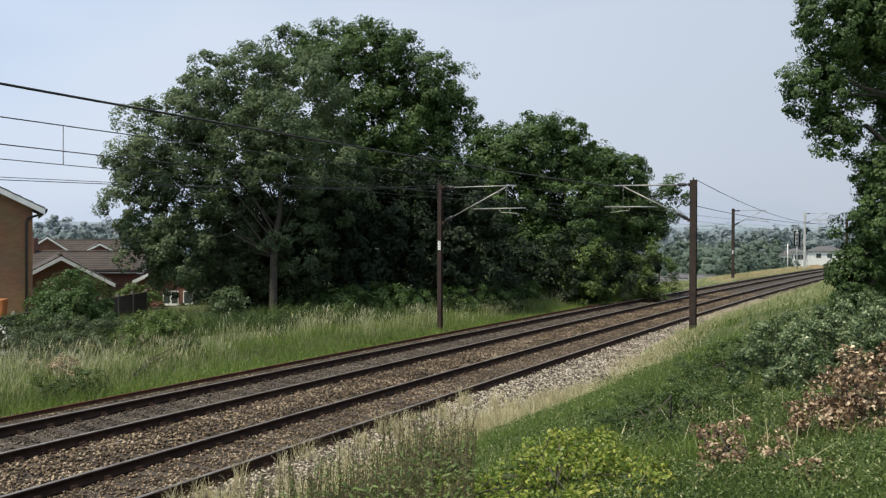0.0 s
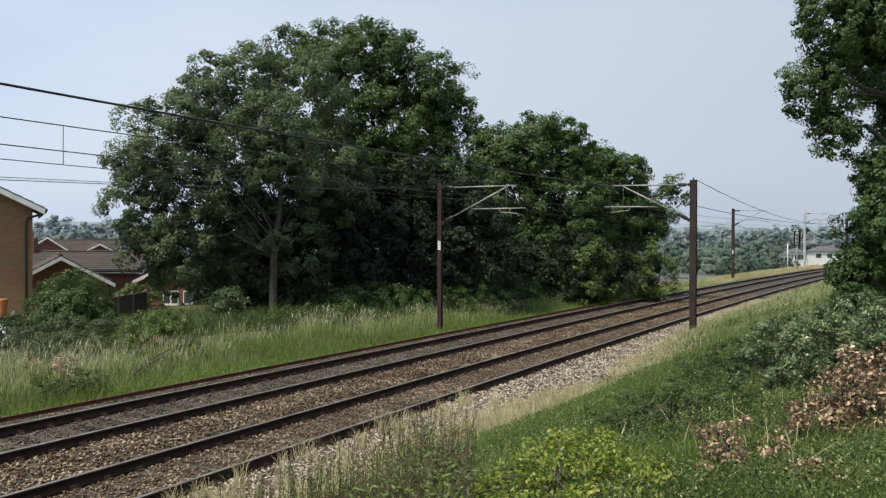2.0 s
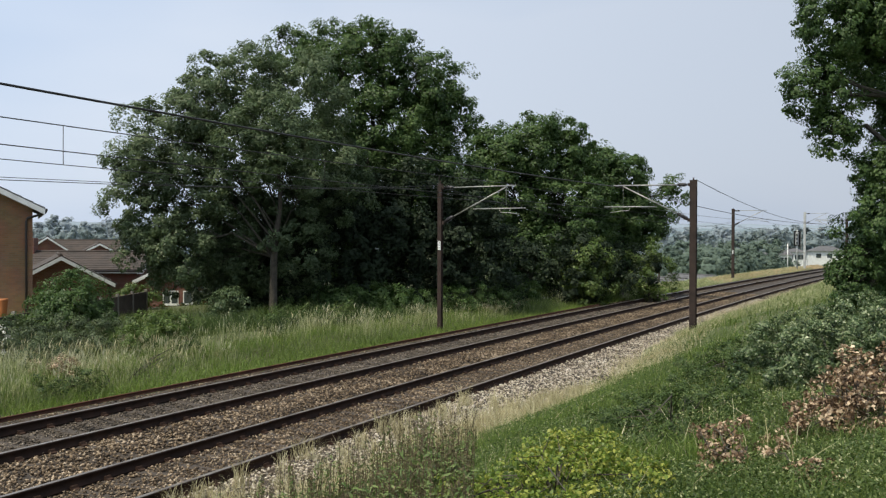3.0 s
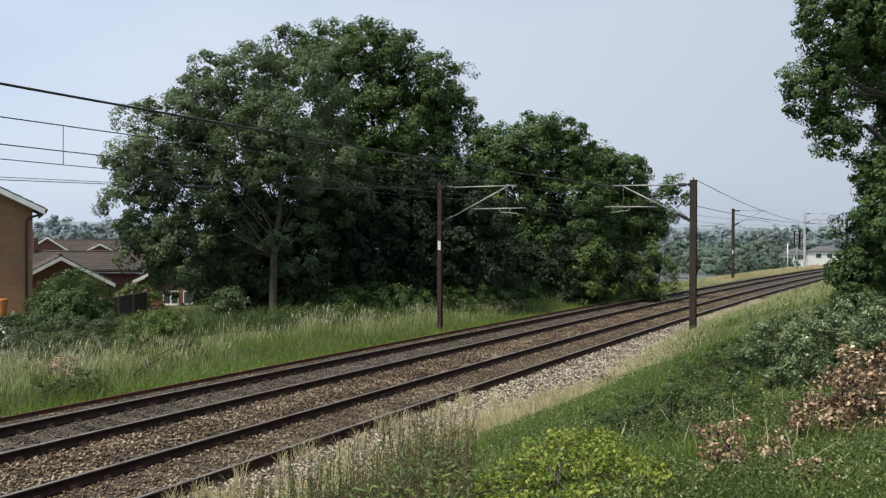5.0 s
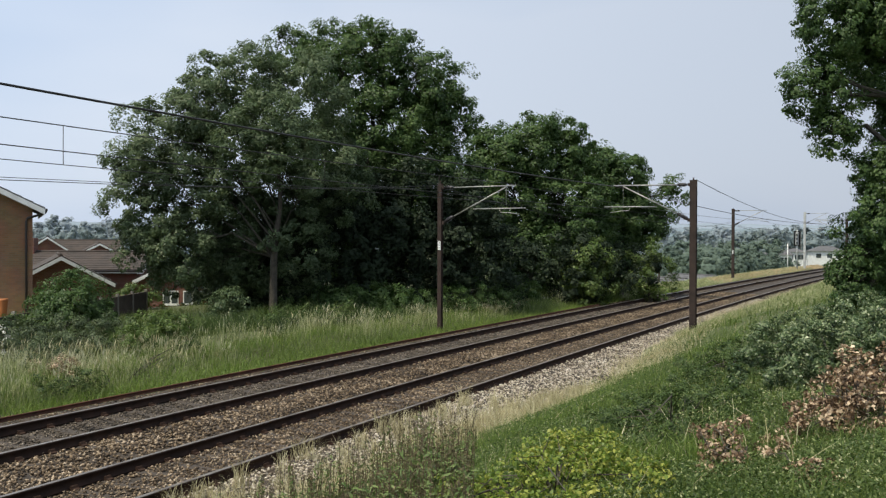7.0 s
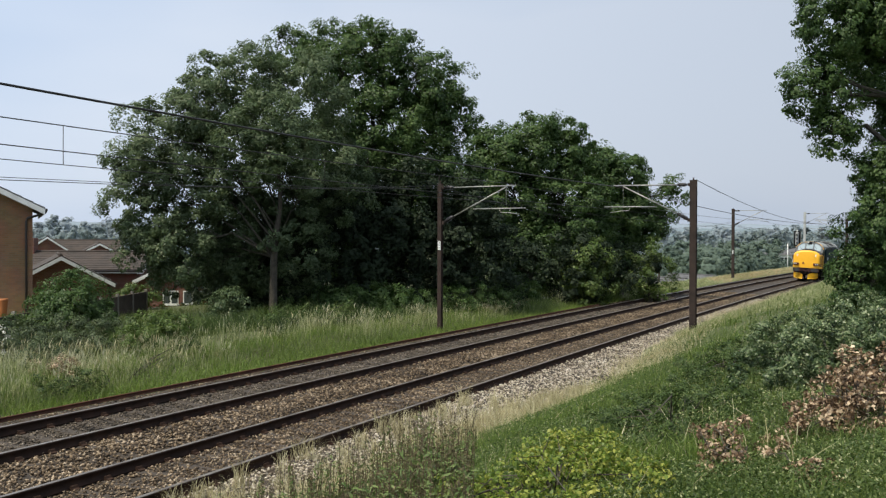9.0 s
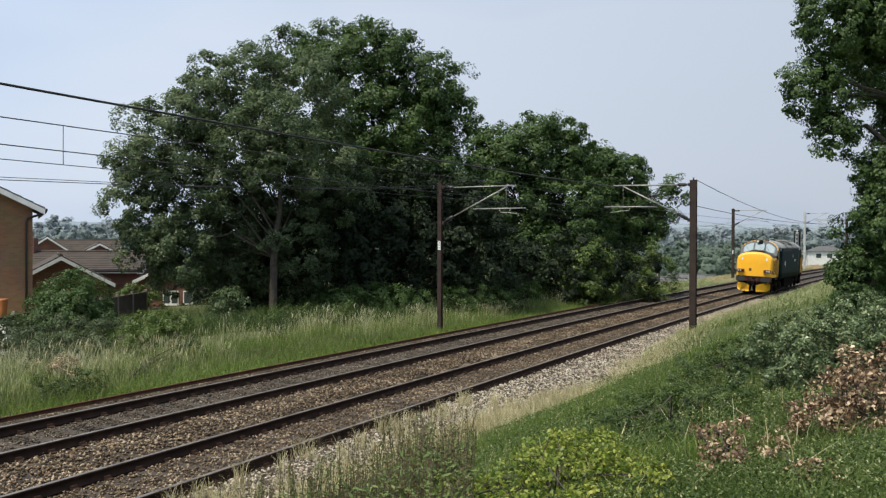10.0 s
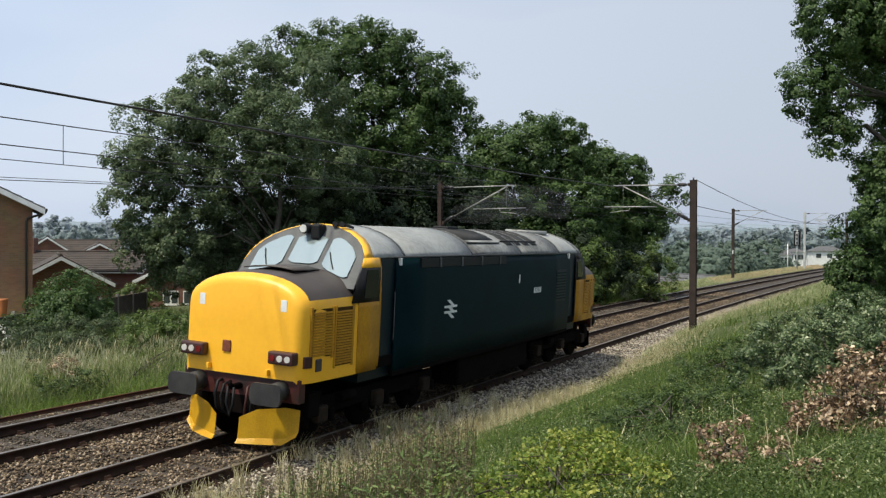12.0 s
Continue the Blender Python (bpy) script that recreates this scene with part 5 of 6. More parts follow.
def build_verge():
    rng = np.random.default_rng(41)
    xy = strip_xy(rng, 62000, 2, 80, 5.9, 21, 1.35, 1.4)
    p = patchy(xy, 1.1)
    blades("verge_grass", xy, 0.22 + 0.36 * p, 0.014, M_VERGE, "long green grass on the far verge", 42, 0.45)
    xy = strip_xy(rng, 42000, 2, 75, 5.4, 8.4, 1.3, 1.2)
    blades("verge_grass", xy, 0.30, 0.015, M_GRASS_BRIGHT, "short fresh grass along the ballast", 43, 0.6)
    # seeding grass stands in clumps of uneven height
    root = strip_xy(rng, 3000, 3, 66, 6.7, 18.0, 1.25, 1.15)
    s, o = line_so(root[:, 0], root[:, 1])
    reach = np.interp(s, (3, 12, 20, 26, 32, 44), (10.8, 11.4, 11.4, 9.4, 7.4, 7.0))
    dark = (s < 25) & (o > 10.2 + 0.6 * hills(root[:, 0], root[:, 1]))
    root = root[(o < reach + rng.normal(0, 0.4, len(o))) & ((patchy(root, 0.9, 2.0) > 0.22) | (rng.random(len(o)) < 0.3)) & (~dark | (rng.random(len(o)) < 0.06))]
    tall = rng.uniform(0.42, 0.85, len(root)) * (0.75 + 0.5 * patchy(root, 1.3, 8.0))
    xy = (root[:, None, :] + rng.normal(0, 0.24, (len(root), 26, 2))).reshape(-1, 2)
    blades("verge_grass", xy, np.repeat(tall, 26), 0.010, M_SEED, "tall pale seeding grass on the far verge", 44, 0.26)
    for share, material, label, seed in ((0.42, M_PLUME, "pale feathery seed heads of verge grass", 48), (0.2, M_STRAW, "straw coloured seed heads of verge grass", 45)):
        pick = rng.random(len(root)) < share * 1.6
        n = 16
        at = (root[pick][:, None, :] + rng.normal(0, 0.22, (int(pick.sum()), n, 2))).reshape(-1, 2)
        h = np.repeat(tall[pick], n) * rng.uniform(0.75, 1.1, len(at))
        base = ground_z(at[:, 0], at[:, 1]) + h * 0.86
        pts = np.stack([at[:, 0], at[:, 1], base], 1)
        side = rng.normal(0, 1, (len(pts), 3)) * np.array([1, 1, 0.1])
        v = np.stack([pts - np.array([0, 0, 0.10]), pts + side * 0.006, pts + np.array([0.03, 0, 0.09]) + rng.normal(0, 0.05, pts.shape), pts - side * 0.006], 1)
        tagged(np_mesh("grass_plumes", v.reshape(-1, 3), np.arange(4 * len(pts)).reshape(-1, 4), material), label, "grass", kind="stuff")
    xy = strip_xy(rng, 26000, 20, 66, 8.0, 13.5, 1.0, 1.0)
    s, o = line_so(xy[:, 0], xy[:, 1])
    xy = xy[o > np.interp(s, (20, 26, 32, 44), (12.2, 10.6, 8.2, 7.4))]
    blades("verge_grass", xy, 0.7, 0.022, M_COVER, "dark green rank grass before the wood", 49, 0.5)
    xy = strip_xy(rng, 16000, 60, 150, 5.6, 9.0, 1.0, 1.0)
    blades("verge_grass", xy, 0.34, 0.04, M_SEED, "pale dry grass on the embankment crest", 46)
    xy = strip_xy(rng, 12000, 92, 165, 5.7, 7.4)
    blades("verge_grass", xy, 0.3, 0.05, M_TAN, "tan dry grass beside the far line", 47)


def build_bank():
    rng = np.random.default_rng(51)
    xy = np.concatenate([strip_xy(rng, 22000, 5, 32, -3.9, -1.25, 1.0, 0.8), strip_xy(rng, 30000, 28, 125, -4.6, -1.1, 1.4, 0.8)])
    s, o = line_so(xy[:, 0], xy[:, 1])
    edge = np.interp(s, (13, 18, 26, 50), (-2.3, -3.0, -2.95, -1.3)) + 0.4 * hills(xy[:, 0] * 1.7, xy[:, 1] * 1.7)
    xy = xy[o < edge + rng.normal(0, 0.3, len(xy))]
    blades("bank_grass", xy, 0.28, 0.010, M_STRAW, "dry straw grass on the ballast shoulder", 52, 0.5)
    # straw tufts standing among the stones and against the near rail
    root = np.concatenate([strip_xy(rng, 210, 6, 21, -3.2, -1.0, 1.0, 1.3), strip_xy(rng, 260, 9, 24, -3.7, -2.3)])
    tall = rng.uniform(0.22, 0.62, len(root))
    xy = (root[:, None, :] + rng.normal(0, 0.07, (len(root), 34, 2))).reshape(-1, 2)
    blades("bank_grass", xy, np.repeat(tall, 34), 0.009, M_STRAW, "tufts of bleached grass on the stones", 63, 0.35)
    xy = fan_xy(rng, 90000, 6.5, 70, -0.44, 0.50, -2.95, 1.0)
    p = patchy(xy, 1.3)
    blades("bank_grass", xy, 0.14 + 0.24 * p, 0.009, M_GRASS, "green grass on the near bank", 53)
    xy = fan_xy(rng, 42000, 9, 60, -0.1, 0.30, -2.8, 0.9)
    xy = xy[patchy(xy, 1.7, 6.0) > 0.3]
    blades("bank_grass", xy, 0.2 + 0.26 * patchy(xy, 2.3, 1.0), 0.008, M_GRASS_BRIGHT, "fresh grass on the near bank", 54, 0.4)
    xy = fan_xy(rng, 26000, 7.4, 13, -0.29, 0.02, -3.4, 1.0)
    blades("bank_grass", xy, 0.2 + 0.3 * patchy(xy, 2.0, 3.0), 0.010, M_GRASS_BRIGHT, "fresh grass under the tall weeds", 64, 0.4)
    xy = strip_xy(rng, 20000, 38, 115, -8.5, -2.2, 1.3, 1.0)
    blades("bank_grass", xy, 0.34, 0.018, M_SEED, "bleached grass beside the curving line", 65, 0.4)
    xy = fan_xy(rng, 2600, 8, 40, -0.4, 0.45, -3.0, 0.9)
    blades("bank_grass", xy, 0.42, 0.008, M_STRAW, "single dry grass stalks on the bank", 55, 0.35)
    # leafy ground cover in two sizes of leaf
    for count, leaf, wide, material, label, shift in ((215000, 0.031, 0.42, M_COVER, "low green nettles and creeping weeds on the bank", 4.0), (60000, 0.038, 0.30, M_WEED, "narrow leaved herbs among the nettles", 9.0), (15000, 0.030, 0.5, M_TIP, "pale young tips and seed heads of bank weeds", 2.0)):
        xy = fan_xy(rng, count, 6.0, 40, -0.12, 0.50, -3.3, 0.95)
        p = 0.5 * patchy(xy, 1.6, shift) + 0.5 * patchy(xy, 5.5, 1.0)
        h = (0.03 + 0.42 * p) * rng.random(len(xy)) ** (0.6 if material is not M_TIP else 0.12)
        pts = np.stack([xy[:, 0], xy[:, 1], ground_z(xy[:, 0], xy[:, 1]) + h], 1)
        nrm = np.tile(np.array([0.0, -0.25, 0.9]), (len(pts), 1))
        v, f = leaves_at(rng, pts, nrm, leaf, 1.0, wide)
        tagged(np_mesh("nettle_patch", v, f, material), label, "weeds", kind="stuff")


def build_surroundings():
    """Grass on the ground beside and behind the viewpoint and along the rest of the verge."""
    rng = np.random.default_rng(57)
    xy = np.concatenate([strip_xy(rng, 26000, -40, 30, -34, -3.0), strip_xy(rng, 22000, -12, 8, -18, -3.2)])
    blades("bank_grass", xy, 0.3, 0.03, M_GRASS, "rough grass on the bank behind the viewpoint", 58)
    xy = strip_xy(rng, 14000, -40, 3, 5.8, 24)
    blades("verge_grass", xy, 0.6, 0.035, M_SEED, "tall grass further along the far verge", 59)
    xy = strip_xy(rng, 12000, 30, 120, -22, -4.0)
    blades("bank_grass", xy, 0.35, 0.035, M_GRASS, "rough grass further along the near bank", 60)


def build_weeds():
    """Tall stalked weeds with whorls of narrow leaves and dry seed spikes."""
    rng = np.random.default_rng(61)
    bm = bmesh.new()
    pts, nrm, seeds, snrm = [], [], [], []
    xy = fan_xy(rng, 1150, 7.6, 13.0, -0.26, 0.03, -3.0, 1.0)
    xy = xy[patchy(xy, 3.1, 5.0) > 0.45]
    for x, y in xy:
        base = stand(x, y)
        near = math.hypot(x, y)
        h = rng.uniform(0.45, 0.95) if rng.random() < 0.8 else rng.uniform(0.9, 1.2)
        h *= 0.75 + 0.25 * min(1.0, max(0.0, (near - 7.5) / 2.5))
        lean = Vector((rng.normal(0.03, 0.08), rng.normal(0, 0.08), 1)) * h
        tube(bm, [base, base + lean * 0.5 + Vector(rng.normal(0, 0.012, 3)), base + lean], [0.007, 0.006, 0.003], 4, False)
        for k in range(22):
            f = rng.uniform(0.10, 0.92)
            a = rng.uniform(0, 6.283)
            r = 0.075 * (1.1 - f)
            pts.append(base + lean * f + Vector((math.cos(a) * r, math.sin(a) * r, -0.2 * r)))
            nrm.append((math.cos(a) * 0.3, math.sin(a) * 0.3, 0.8))
        for k in range(16):
            f = rng.uniform(0.70, 1.04)
            seeds.append(base + lean * f + Vector(rng.normal(0, 0.014, 3)))
            snrm.append(rng.normal(0, 1, 3))
    ob = part("weed_stems", bm, M_STEM)
    tagged(ob, "thin brown stems of tall weeds", "weeds", kind="stuff")
    v, f = leaves_at(rng, np.array(pts), np.array(nrm), 0.078, 0.5, 0.24)
    tagged(np_mesh("weed_leaves", v, f, M_WEED), "narrow grey green leaves of tall weeds", "weeds", kind="stuff")
    v, f = leaves_at(rng, np.array(seeds), np.array(snrm), 0.028, 0.8, 0.5)
    tagged(np_mesh("weed_seeds", v, f, M_SPIKE), "dull brown seed spikes of tall weeds", "weeds", kind="stuff")


M_SPIKE = leaf_mat("dull_seed_spike", [(0.06, 0.05, 0.025), (0.12, 0.10, 0.05), (0.24, 0.20, 0.11)], 0.25, 0.7, 1.0)
M_NETTLE = leaf_mat("dark_nettle_leaf", [(0.030, 0.048, 0.020), (0.058, 0.085, 0.036), (0.12, 0.155, 0.07)], 0.3, 0.55, 0.6)


def shrub(name, base, blobs, clumps, per, leaf, clump_r, material, label, seed, category="shrub", group="", stems=7, spread=0.8):
    """A bush: several stems from one root, leaves in clumps over uneven masses."""
    rng = np.random.default_rng(seed)
    base = Vector(base)
    t = thing(name, base, label, category, group)
    local = [(b[0] - base.x, b[1] - base.y, b[2] - base.z, *b[3:]) for b in blobs]
    pts, nrm, cl = crown_points(rng, local, clumps, per, clump_r, 0.5, 0.2, 5)
    v, f = leaves_at(rng, pts, nrm, leaf, spread * 0.7, 0.6)
    np_mesh("foliage", v, f, material).parent = t
    bm = bmesh.new()
    for k in range(stems * len(local)):
        c = Vector(cl[rng.integers(len(cl))])
        m = c * 0.5 + Vector(rng.normal(0, 0.08, 3)) + Vector((0, 0, 0.1))
        tube(bm, [Vector((rng.normal(0, 0.08), rng.normal(0, 0.08), -0.15)), m, c], [0.012, 0.008, 0.004], 4, False)
    part("branchwork", bm, M_BARK, t)
    return t


def ground_blobs(rows, far):
    """Bush masses on the ground: bearing, distance, half width, height."""
    out = []
    for px, d, w, h in rows:
        x = (px - 784) * d / 1707.6
        z = float(ground_z(x, d))
        out.append((x, d, z + h * 0.42, w, w * 0.8, h * 0.6))
    return out


def bush(rows, clumps, per, leaf, clump_r, material, label, seed, **kw):
    b = ground_blobs(rows, 0)
    x, y = sum(r[0] for r in b) / len(b), sum(r[1] for r in b) / len(b)
    return shrub("shrub", stand(x, y), b, clumps, per, leaf, clump_r, material, label, seed, **kw)


build_verge()
build_bank()
build_surroundings()
build_weeds()
# on the far verge and under the trees
bush([(128, 31, 1.0, 2.1), (88, 31.5, 0.75, 1.7), (168, 31.5, 0.65, 1.5), (125, 30.5, 0.9, 1.6)], 460, 50, 0.08, 0.24, M_LEAF_OAK, "dense dark green garden bush by the fence", 71)
bush([(265, 28.5, 0.75, 0.95), (305, 29, 0.6, 0.85), (285, 27.8, 0.5, 0.7)], 200, 40, 0.08, 0.2, M_LEAF_LIGHT, "pale green bramble bush on the verge", 72)
bush([(100, 22.8, 0.45, 0.42), (118, 23.4, 0.35, 0.4)], 70, 26, 0.05, 0.12, M_DEAD, "withered brown stalks in the verge grass", 109)
bush([(402, 37, 0.6, 1.2)], 80, 40, 0.1, 0.25, M_LEAF_ASH, "green bush below the ash tree", 73)
bush([(30, 30, 1.6, 0.7), (90, 29.5, 1.2, 0.7), (-10, 29, 1.2, 0.8)], 200, 40, 0.08, 0.22, M_COVER, "low dark weeds before the garden fence", 74)
bush([(235, 46, 0.7, 1.0), (262, 46, 0.5, 0.8)], 90, 40, 0.1, 0.26, M_LEAF_LIGHT, "light green garden shrub behind the fence", 75)
# understorey masses whose leaf colour carries the wood's shade
bush([(560, 45, 2.2, 5.8), (640, 46, 2.4, 7.0), (520, 45, 1.6, 4.0)], 720, 48, 0.16, 0.42, M_LEAF_SHADE, "understorey thicket in the wood, shade in its dark leaf colour", 76)
bush([(720, 46, 2.4, 7.2), (810, 47, 2.2, 6.8), (865, 48, 1.6, 5.2)], 800, 48, 0.16, 0.42, M_LEAF_SHADE, "understorey thicket behind the mast, shade in its dark leaf colour", 77)
bush([(640, 42, 1.6, 1.2), (700, 42, 1.4, 1.2), (590, 43, 1.2, 1.0)], 220, 40, 0.11, 0.28, M_LEAF_OAK, "green nettle thicket at the wood edge", 78)
bush([(850, 47, 1.6, 1.5), (900, 49, 1.6, 1.3), (810, 46, 1.2, 1.1)], 220, 40, 0.12, 0.28, M_LEAF_OAK, "leafy thicket at the wood edge", 79)
bush([(940, 55, 2.4, 3.6), (1020, 56, 2.4, 4.2), (1100, 60, 2.4, 3.6)], 330, 44, 0.18, 0.45, M_LEAF_SHADE, "thicket at the foot of the trees, shade in its dark leaf colour", 80)
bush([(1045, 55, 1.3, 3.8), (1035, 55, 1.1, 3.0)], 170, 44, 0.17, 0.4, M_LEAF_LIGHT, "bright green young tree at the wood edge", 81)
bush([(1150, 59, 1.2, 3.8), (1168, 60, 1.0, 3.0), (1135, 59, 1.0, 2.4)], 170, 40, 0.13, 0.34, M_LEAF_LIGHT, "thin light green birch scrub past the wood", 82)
bush([(430, 46, 1.8, 3.8), (490, 45.5, 1.6, 3.6), (350, 48.5, 1.2, 2.0)], 420, 44, 0.15, 0.4, M_LEAF_SHADE, "shrubs under the ash tree, shade in their dark leaf colour", 88)
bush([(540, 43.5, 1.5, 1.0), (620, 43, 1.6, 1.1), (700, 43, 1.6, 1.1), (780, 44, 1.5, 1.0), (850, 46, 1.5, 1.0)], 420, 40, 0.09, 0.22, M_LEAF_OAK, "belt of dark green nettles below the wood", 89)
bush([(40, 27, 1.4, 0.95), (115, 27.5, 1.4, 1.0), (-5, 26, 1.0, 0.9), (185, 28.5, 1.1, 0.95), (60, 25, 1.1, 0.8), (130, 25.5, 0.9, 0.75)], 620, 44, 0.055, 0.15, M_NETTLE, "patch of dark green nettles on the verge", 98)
# added behind the trunks to close bright gaps; shade is in the leaf colour
bush([(500, 57, 3.0, 5.0), (590, 58, 3.2, 6.0), (680, 59, 3.2, 6.0), (770, 60, 3.2, 6.0), (860, 62, 3.2, 5.5), (950, 64, 3.2, 5.0), (410, 56, 2.4, 3.4)], 1100, 44, 0.24, 0.6, M_LEAF_SHADE, "thicket inside the wood, deep shade in its leaf colour", 105)
bush([(225, 26, 0.4, 0.7), (255, 26.5, 0.35, 0.6)], 70, 40, 0.06, 0.15, M_LEAF_LIGHT, "leafy dock clump in the verge grass", 106)
bush([(480, 33, 0.5, 0.75), (545, 35, 0.6, 0.8), (610, 37, 0.6, 0.8)], 130, 40, 0.07, 0.17, M_COVER, "dark leafy weeds in the verge grass", 107)
bush([(330, 27, 0.35, 0.5), (150, 22, 0.4, 0.55), (90, 21, 0.35, 0.5)], 90, 40, 0.05, 0.14, M_COVER, "low leafy weeds among the verge grass", 108)
# on the near bank
bush([(1275, 17, 0.8, 0.5), (1335, 18, 0.9, 0.55), (1235, 15.5, 0.6, 0.4), (1390, 20, 1.0, 0.55)], 420, 44, 0.04, 0.12, M_COVER, "mound of dark green nettles on the bank", 99)
bush([(1180, 12.5, 0.7, 0.38), (1260, 12, 0.6, 0.36), (1110, 12.2, 0.6, 0.34), (1215, 10.3, 0.5, 0.3)], 420, 40, 0.034, 0.10, M_COVER, "low mound of leafy weeds on the bank", 100)
bush([(1390, 12.6, 0.75, 0.85), (1480, 13.0, 0.9, 1.0), (1560, 13.4, 1.0, 1.1), (1430, 15.2, 1.1, 1.0), (1530, 16.0, 1.2, 1.1), (1620, 13.5, 1.0, 1.2)], 1200, 56, 0.046, 0.10, M_BRAMBLE, "grey green bramble mound on the bank", 83, spread=1.1)
bush([(1030, 8.4, 0.40, 0.44), (930, 8.8, 0.34, 0.42), (1125, 8.3, 0.32, 0.30), (1045, 9.4, 0.45, 0.44), (970, 7.7, 0.32, 0.28), (1140, 7.8, 0.22, 0.2), (890, 8.0, 0.28, 0.3), (870, 9.0, 0.3, 0.3), (1000, 9.2, 0.4, 0.5), (1060, 7.7, 0.3, 0.24), (830, 8.7, 0.3, 0.34), (800, 8.0, 0.25, 0.26)], 600, 24, 0.046, 0.11, M_LIME, "yellow green leafy shrub on the bank", 84, spread=1.3)
bush([(1500, 9.7, 0.36, 0.66), (1445, 9.5, 0.26, 0.36), (1555, 9.3, 0.40, 0.56), (1540, 10.3, 0.4, 0.72), (1400, 9.4, 0.2, 0.26), (1490, 9.2, 0.3, 0.4)], 300, 24, 0.046, 0.085, M_DEAD, "withered brown bramble with dead leaves", 85, stems=8, spread=1.4)
bush([(1268, 9.0, 0.16, 0.44), (1325, 8.9, 0.12, 0.34), (1285, 8.5, 0.18, 0.26)], 72, 20, 0.044, 0.075, M_DEAD, "small withered brown branch on the bank", 86, stems=8, spread=1.4)
bush([(1435, 7.6, 0.12, 0.2), (1385, 8.4, 0.12, 0.24), (1470, 7.5, 0.1, 0.16)], 32, 16, 0.044, 0.06, M_DEAD, "scatter of dead brown leaves on the bank", 87, stems=4, spread=1.4)


# ---- the distance: woods in the valley and hills, haze mixed into their colours ----
# aerial haze is painted into these base colours, paler and bluer with distance
M_FARWOOD = leaf_mat("haze_tinted_far_leaf", [(0.21, 0.262, 0.275), (0.235, 0.288, 0.298), (0.26, 0.31, 0.315)], 0.5, 0.9, 0.05)
M_HAZEWOOD = leaf_mat("haze_tinted_hill_leaf", [(0.29, 0.34, 0.38), (0.31, 0.36, 0.395), (0.335, 0.38, 0.41)], 0.5, 0.9, 0.02)
M_MIDWOOD = leaf_mat("haze_tinted_valley_leaf", [(0.135, 0.185, 0.152), (0.168, 0.225, 0.182), (0.21, 0.27, 0.21)], 0.5, 0.8, 0.08)
M_HILL = mat("haze_tinted_hill", (0.16, 0.20, 0.225), (0.13, 0.17, 0.195), 0.02, 1.0, spec=0.0)
M_HILL_FAR = mat("haze_tinted_far_hill", (0.21, 0.25, 0.295), (0.19, 0.23, 0.27), 0.02, 1.0, spec=0.0)


def far_wood(name, rows, clumps, per, leaf, clump_r, material, label, seed):
    """A belt of distant trees: bearing, distance, half width, top height over the sea of fields."""
    rng = np.random.default_rng(seed)
    blobs = []
    for px, d, w, top in rows:
        x = (px - 784) * d / 1707.6
        g = float(ground_z(x, d))
        top = max(top, g + 2.5)
        blobs.append((x, d, g + (top - g) * 0.5, w, w, (top - g) * 0.55))
    pts, nrm, _ = crown_points(rng, blobs, clumps, per, clump_r, 0.5, 0.2, 5)
    v, f = leaves_at(rng, pts, nrm, leaf, 0.15, 0.9)
    tagged(np_mesh(name, v, f, material), label, "trees", kind="stuff")


rng0 = np.random.default_rng(91)
far_wood("far_woods", [(1185 + 15 * k + rng0.uniform(-6, 6), 135 + rng0.uniform(0, 60), rng0.uniform(3.5, 5.5), 1.9 + rng0.uniform(-2.2, 1.6)) for k in range(12)], 1200, 34, 0.42, 0.75, M_MIDWOOD, "green trees in the valley beyond the line, haze in their colour", 92)
far_wood("far_woods", [(1180 + 13 * k + rng0.uniform(-6, 6), 290 + rng0.uniform(0, 70), rng0.uniform(6, 10), 3.6 + rng0.uniform(-2.5, 2.4)) for k in range(26)], 1500, 30, 0.95, 1.4, M_FARWOOD, "distant woods on the valley side, blue haze in their green", 93)
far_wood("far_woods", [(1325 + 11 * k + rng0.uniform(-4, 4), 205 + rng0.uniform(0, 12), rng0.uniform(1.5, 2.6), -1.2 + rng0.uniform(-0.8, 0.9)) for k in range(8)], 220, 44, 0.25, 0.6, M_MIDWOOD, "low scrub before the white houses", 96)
far_wood("far_woods", [(-60 + 20 * k + rng0.uniform(-8, 8), 330 + rng0.uniform(0, 140), rng0.uniform(7, 12), 4.5 + rng0.uniform(-4, 3.5)) for k in range(20)], 1000, 28, 1.2, 1.7, M_FARWOOD, "distant woods behind the houses, blue haze in their green", 94)
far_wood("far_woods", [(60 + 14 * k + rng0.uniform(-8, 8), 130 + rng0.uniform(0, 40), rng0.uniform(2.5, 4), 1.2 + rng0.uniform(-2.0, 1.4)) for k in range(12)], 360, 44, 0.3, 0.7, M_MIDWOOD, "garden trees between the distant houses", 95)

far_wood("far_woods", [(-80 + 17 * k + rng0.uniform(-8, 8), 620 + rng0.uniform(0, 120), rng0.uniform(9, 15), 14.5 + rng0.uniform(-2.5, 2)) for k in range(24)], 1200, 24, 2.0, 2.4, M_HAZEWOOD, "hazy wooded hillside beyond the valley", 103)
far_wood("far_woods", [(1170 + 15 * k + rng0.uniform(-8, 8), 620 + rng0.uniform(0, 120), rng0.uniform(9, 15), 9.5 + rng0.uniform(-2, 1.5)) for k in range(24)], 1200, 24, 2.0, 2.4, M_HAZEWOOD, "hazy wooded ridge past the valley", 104)

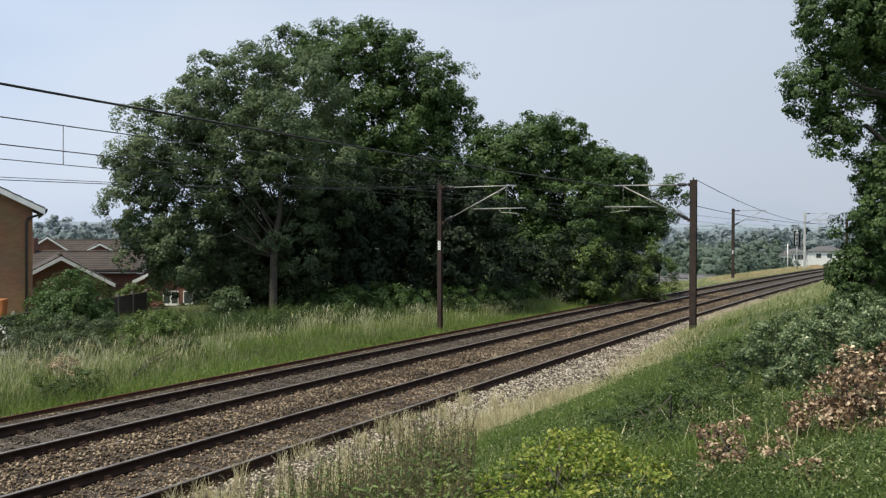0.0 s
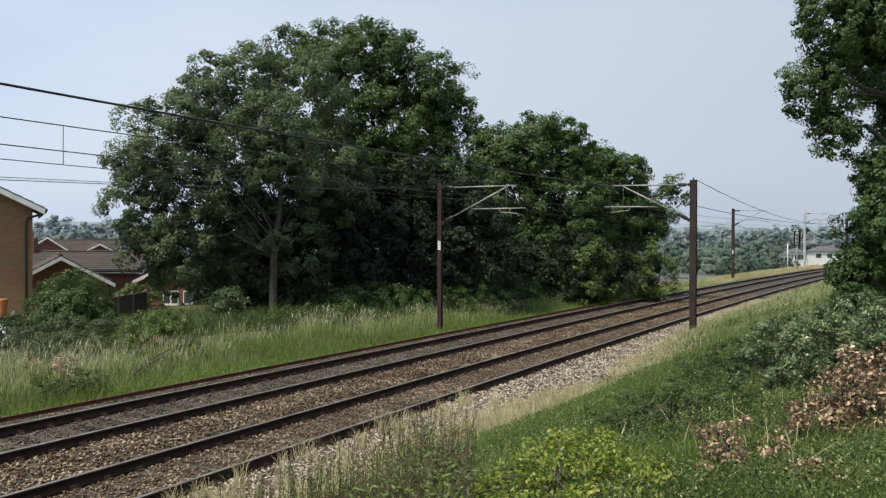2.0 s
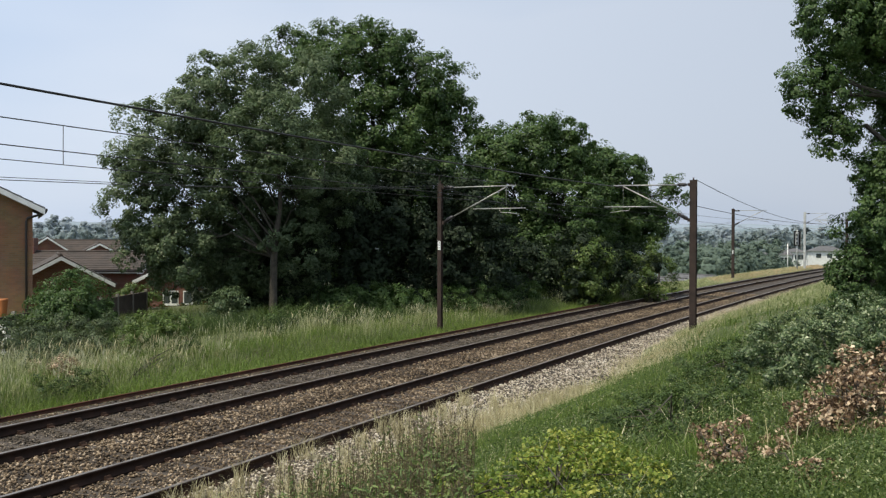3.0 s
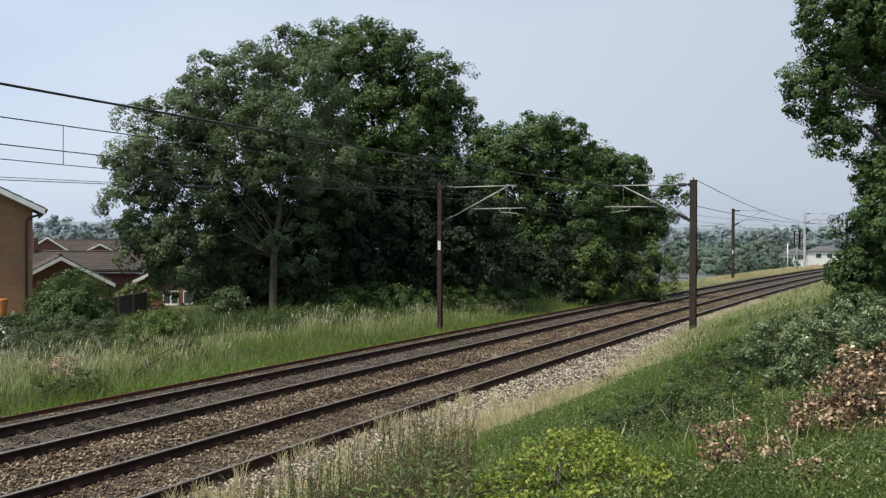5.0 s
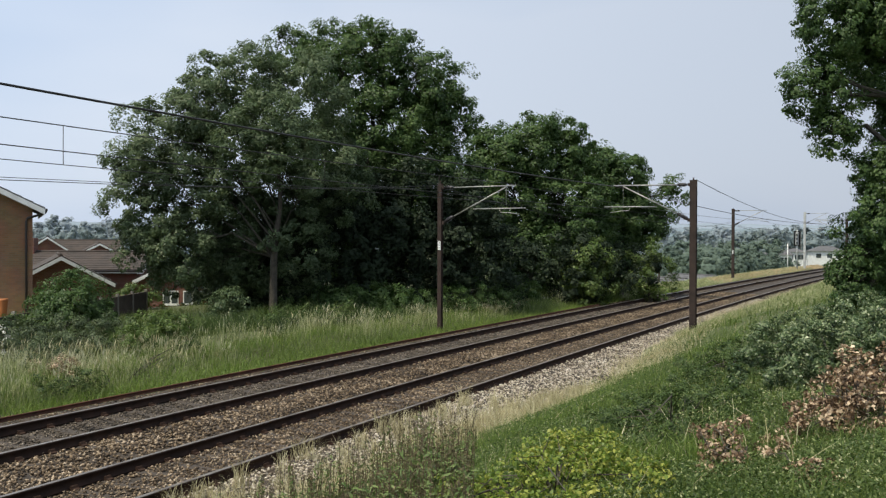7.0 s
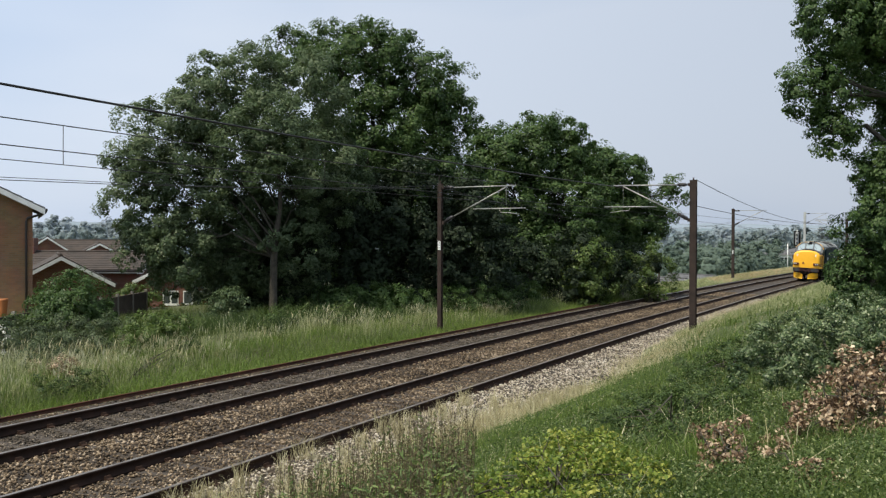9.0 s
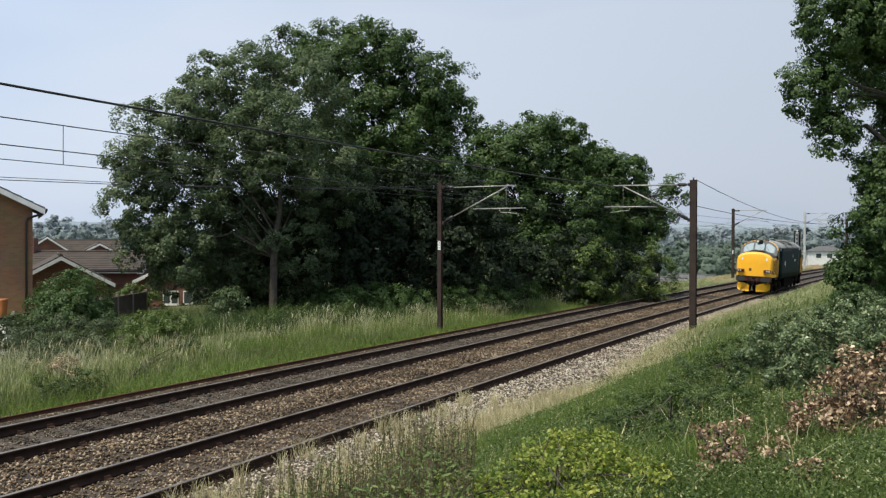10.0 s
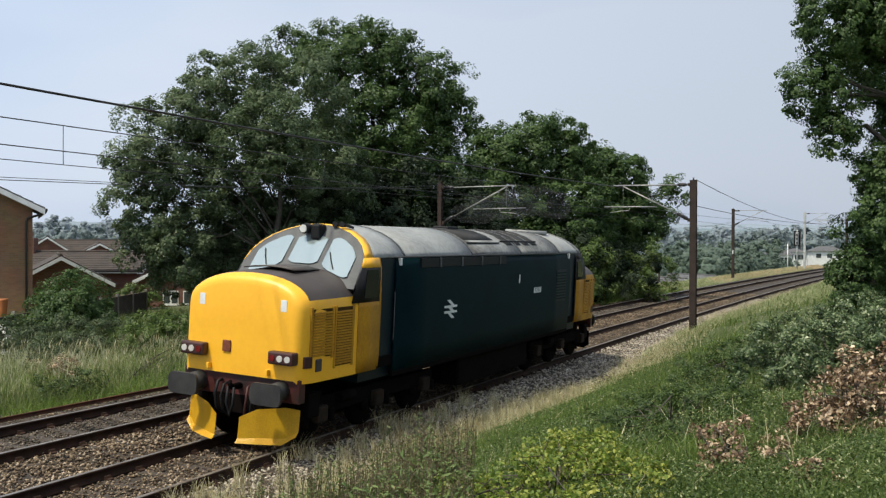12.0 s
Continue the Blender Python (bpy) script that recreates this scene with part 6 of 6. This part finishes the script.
M_PETAL = leaf_mat("white_blossom", [(0.55, 0.55, 0.48), (0.7, 0.7, 0.64), (0.8, 0.8, 0.75)], 0.2, 0.6, 1.0)
bush([(6, 25, 0.16, 1.0), (-8, 25.5, 0.2, 1.1)], 12, 16, 0.035, 0.07, M_PETAL, "white flowering shrub on the verge", 97)
pot = thing("flower_pot", stand(-15.05, 33.0), "orange plastic garden tub behind the fence", "plant pot")
part("tub", tubed([(0, 0, 0), (0, 0, 0.8), (0, 0, 1.08), (0, 0, 1.14)], [0.10, 0.13, 0.16, 0.17], 14), mat("orange_plastic", (0.38, 0.13, 0.035), (0.28, 0.09, 0.02), 3, 0.6), pot)


def build_hills(name, radius, base, height, material, seed, label):
    rng = np.random.default_rng(seed)
    n = 420
    a = np.linspace(-math.pi, math.pi, n)
    ph = rng.uniform(0, 6.28, 9)
    h = sum(np.sin(a * k + p) / k ** 0.8 for k, p in zip((3, 7, 13, 23, 41, 67), ph))
    tree_line = sum(np.sin(a * k + p) for k, p in zip((151, 263, 389), ph[6:])) * 0.05
    top = base + height * (0.72 + 0.13 * h + 0.5 * tree_line)
    x, y = radius * np.sin(a), radius * np.cos(a)
    v = np.concatenate([np.stack([x * 0.93, y * 0.93, np.full(n, -40.0)], 1), np.stack([x, y, top], 1), np.stack([x * 1.25, y * 1.25, top - 25], 1)])
    i = np.arange(n - 1)
    f = np.concatenate([np.stack([i, i + 1, i + 1 + n, i + n], 1), np.stack([i + n, i + n + 1, i + 2 * n + 1, i + 2 * n], 1)])
    tagged(np_mesh(name, v, f, material), label, "hills", kind="structure")


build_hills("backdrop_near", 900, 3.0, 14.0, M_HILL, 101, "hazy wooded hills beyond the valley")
build_hills("backdrop_far", 1700, 6.0, 32.0, M_HILL_FAR, 102, "hills on the horizon, pale blue haze in their colour")


build_sleepers()


# ---- what moves ----
def motions():
    rows = []
    for i in range(25):
        t = i * 0.5
        front = 13.2 + 29.75 * (12.0 - t) - 0.3 * max(0.0, t - 11.0) ** 2
        a, b = P(front + 3.71, 0), P(front + 15.04, 0)
        ahead = (a - b).normalized()
        n = P(front + 9.37, 1.0) - P(front + 9.37, 0.0)
        left = -(n - ahead * n.dot(ahead)).normalized()
        up = ahead.cross(left)
        mid = (a + b) / 2
        rows.append((t, Matrix(((ahead.x, left.x, up.x, mid.x), (ahead.y, left.y, up.y, mid.y), (ahead.z, left.z, up.z, mid.z), (0, 0, 0, 1)))))
    walk(loco, rows)


motions()
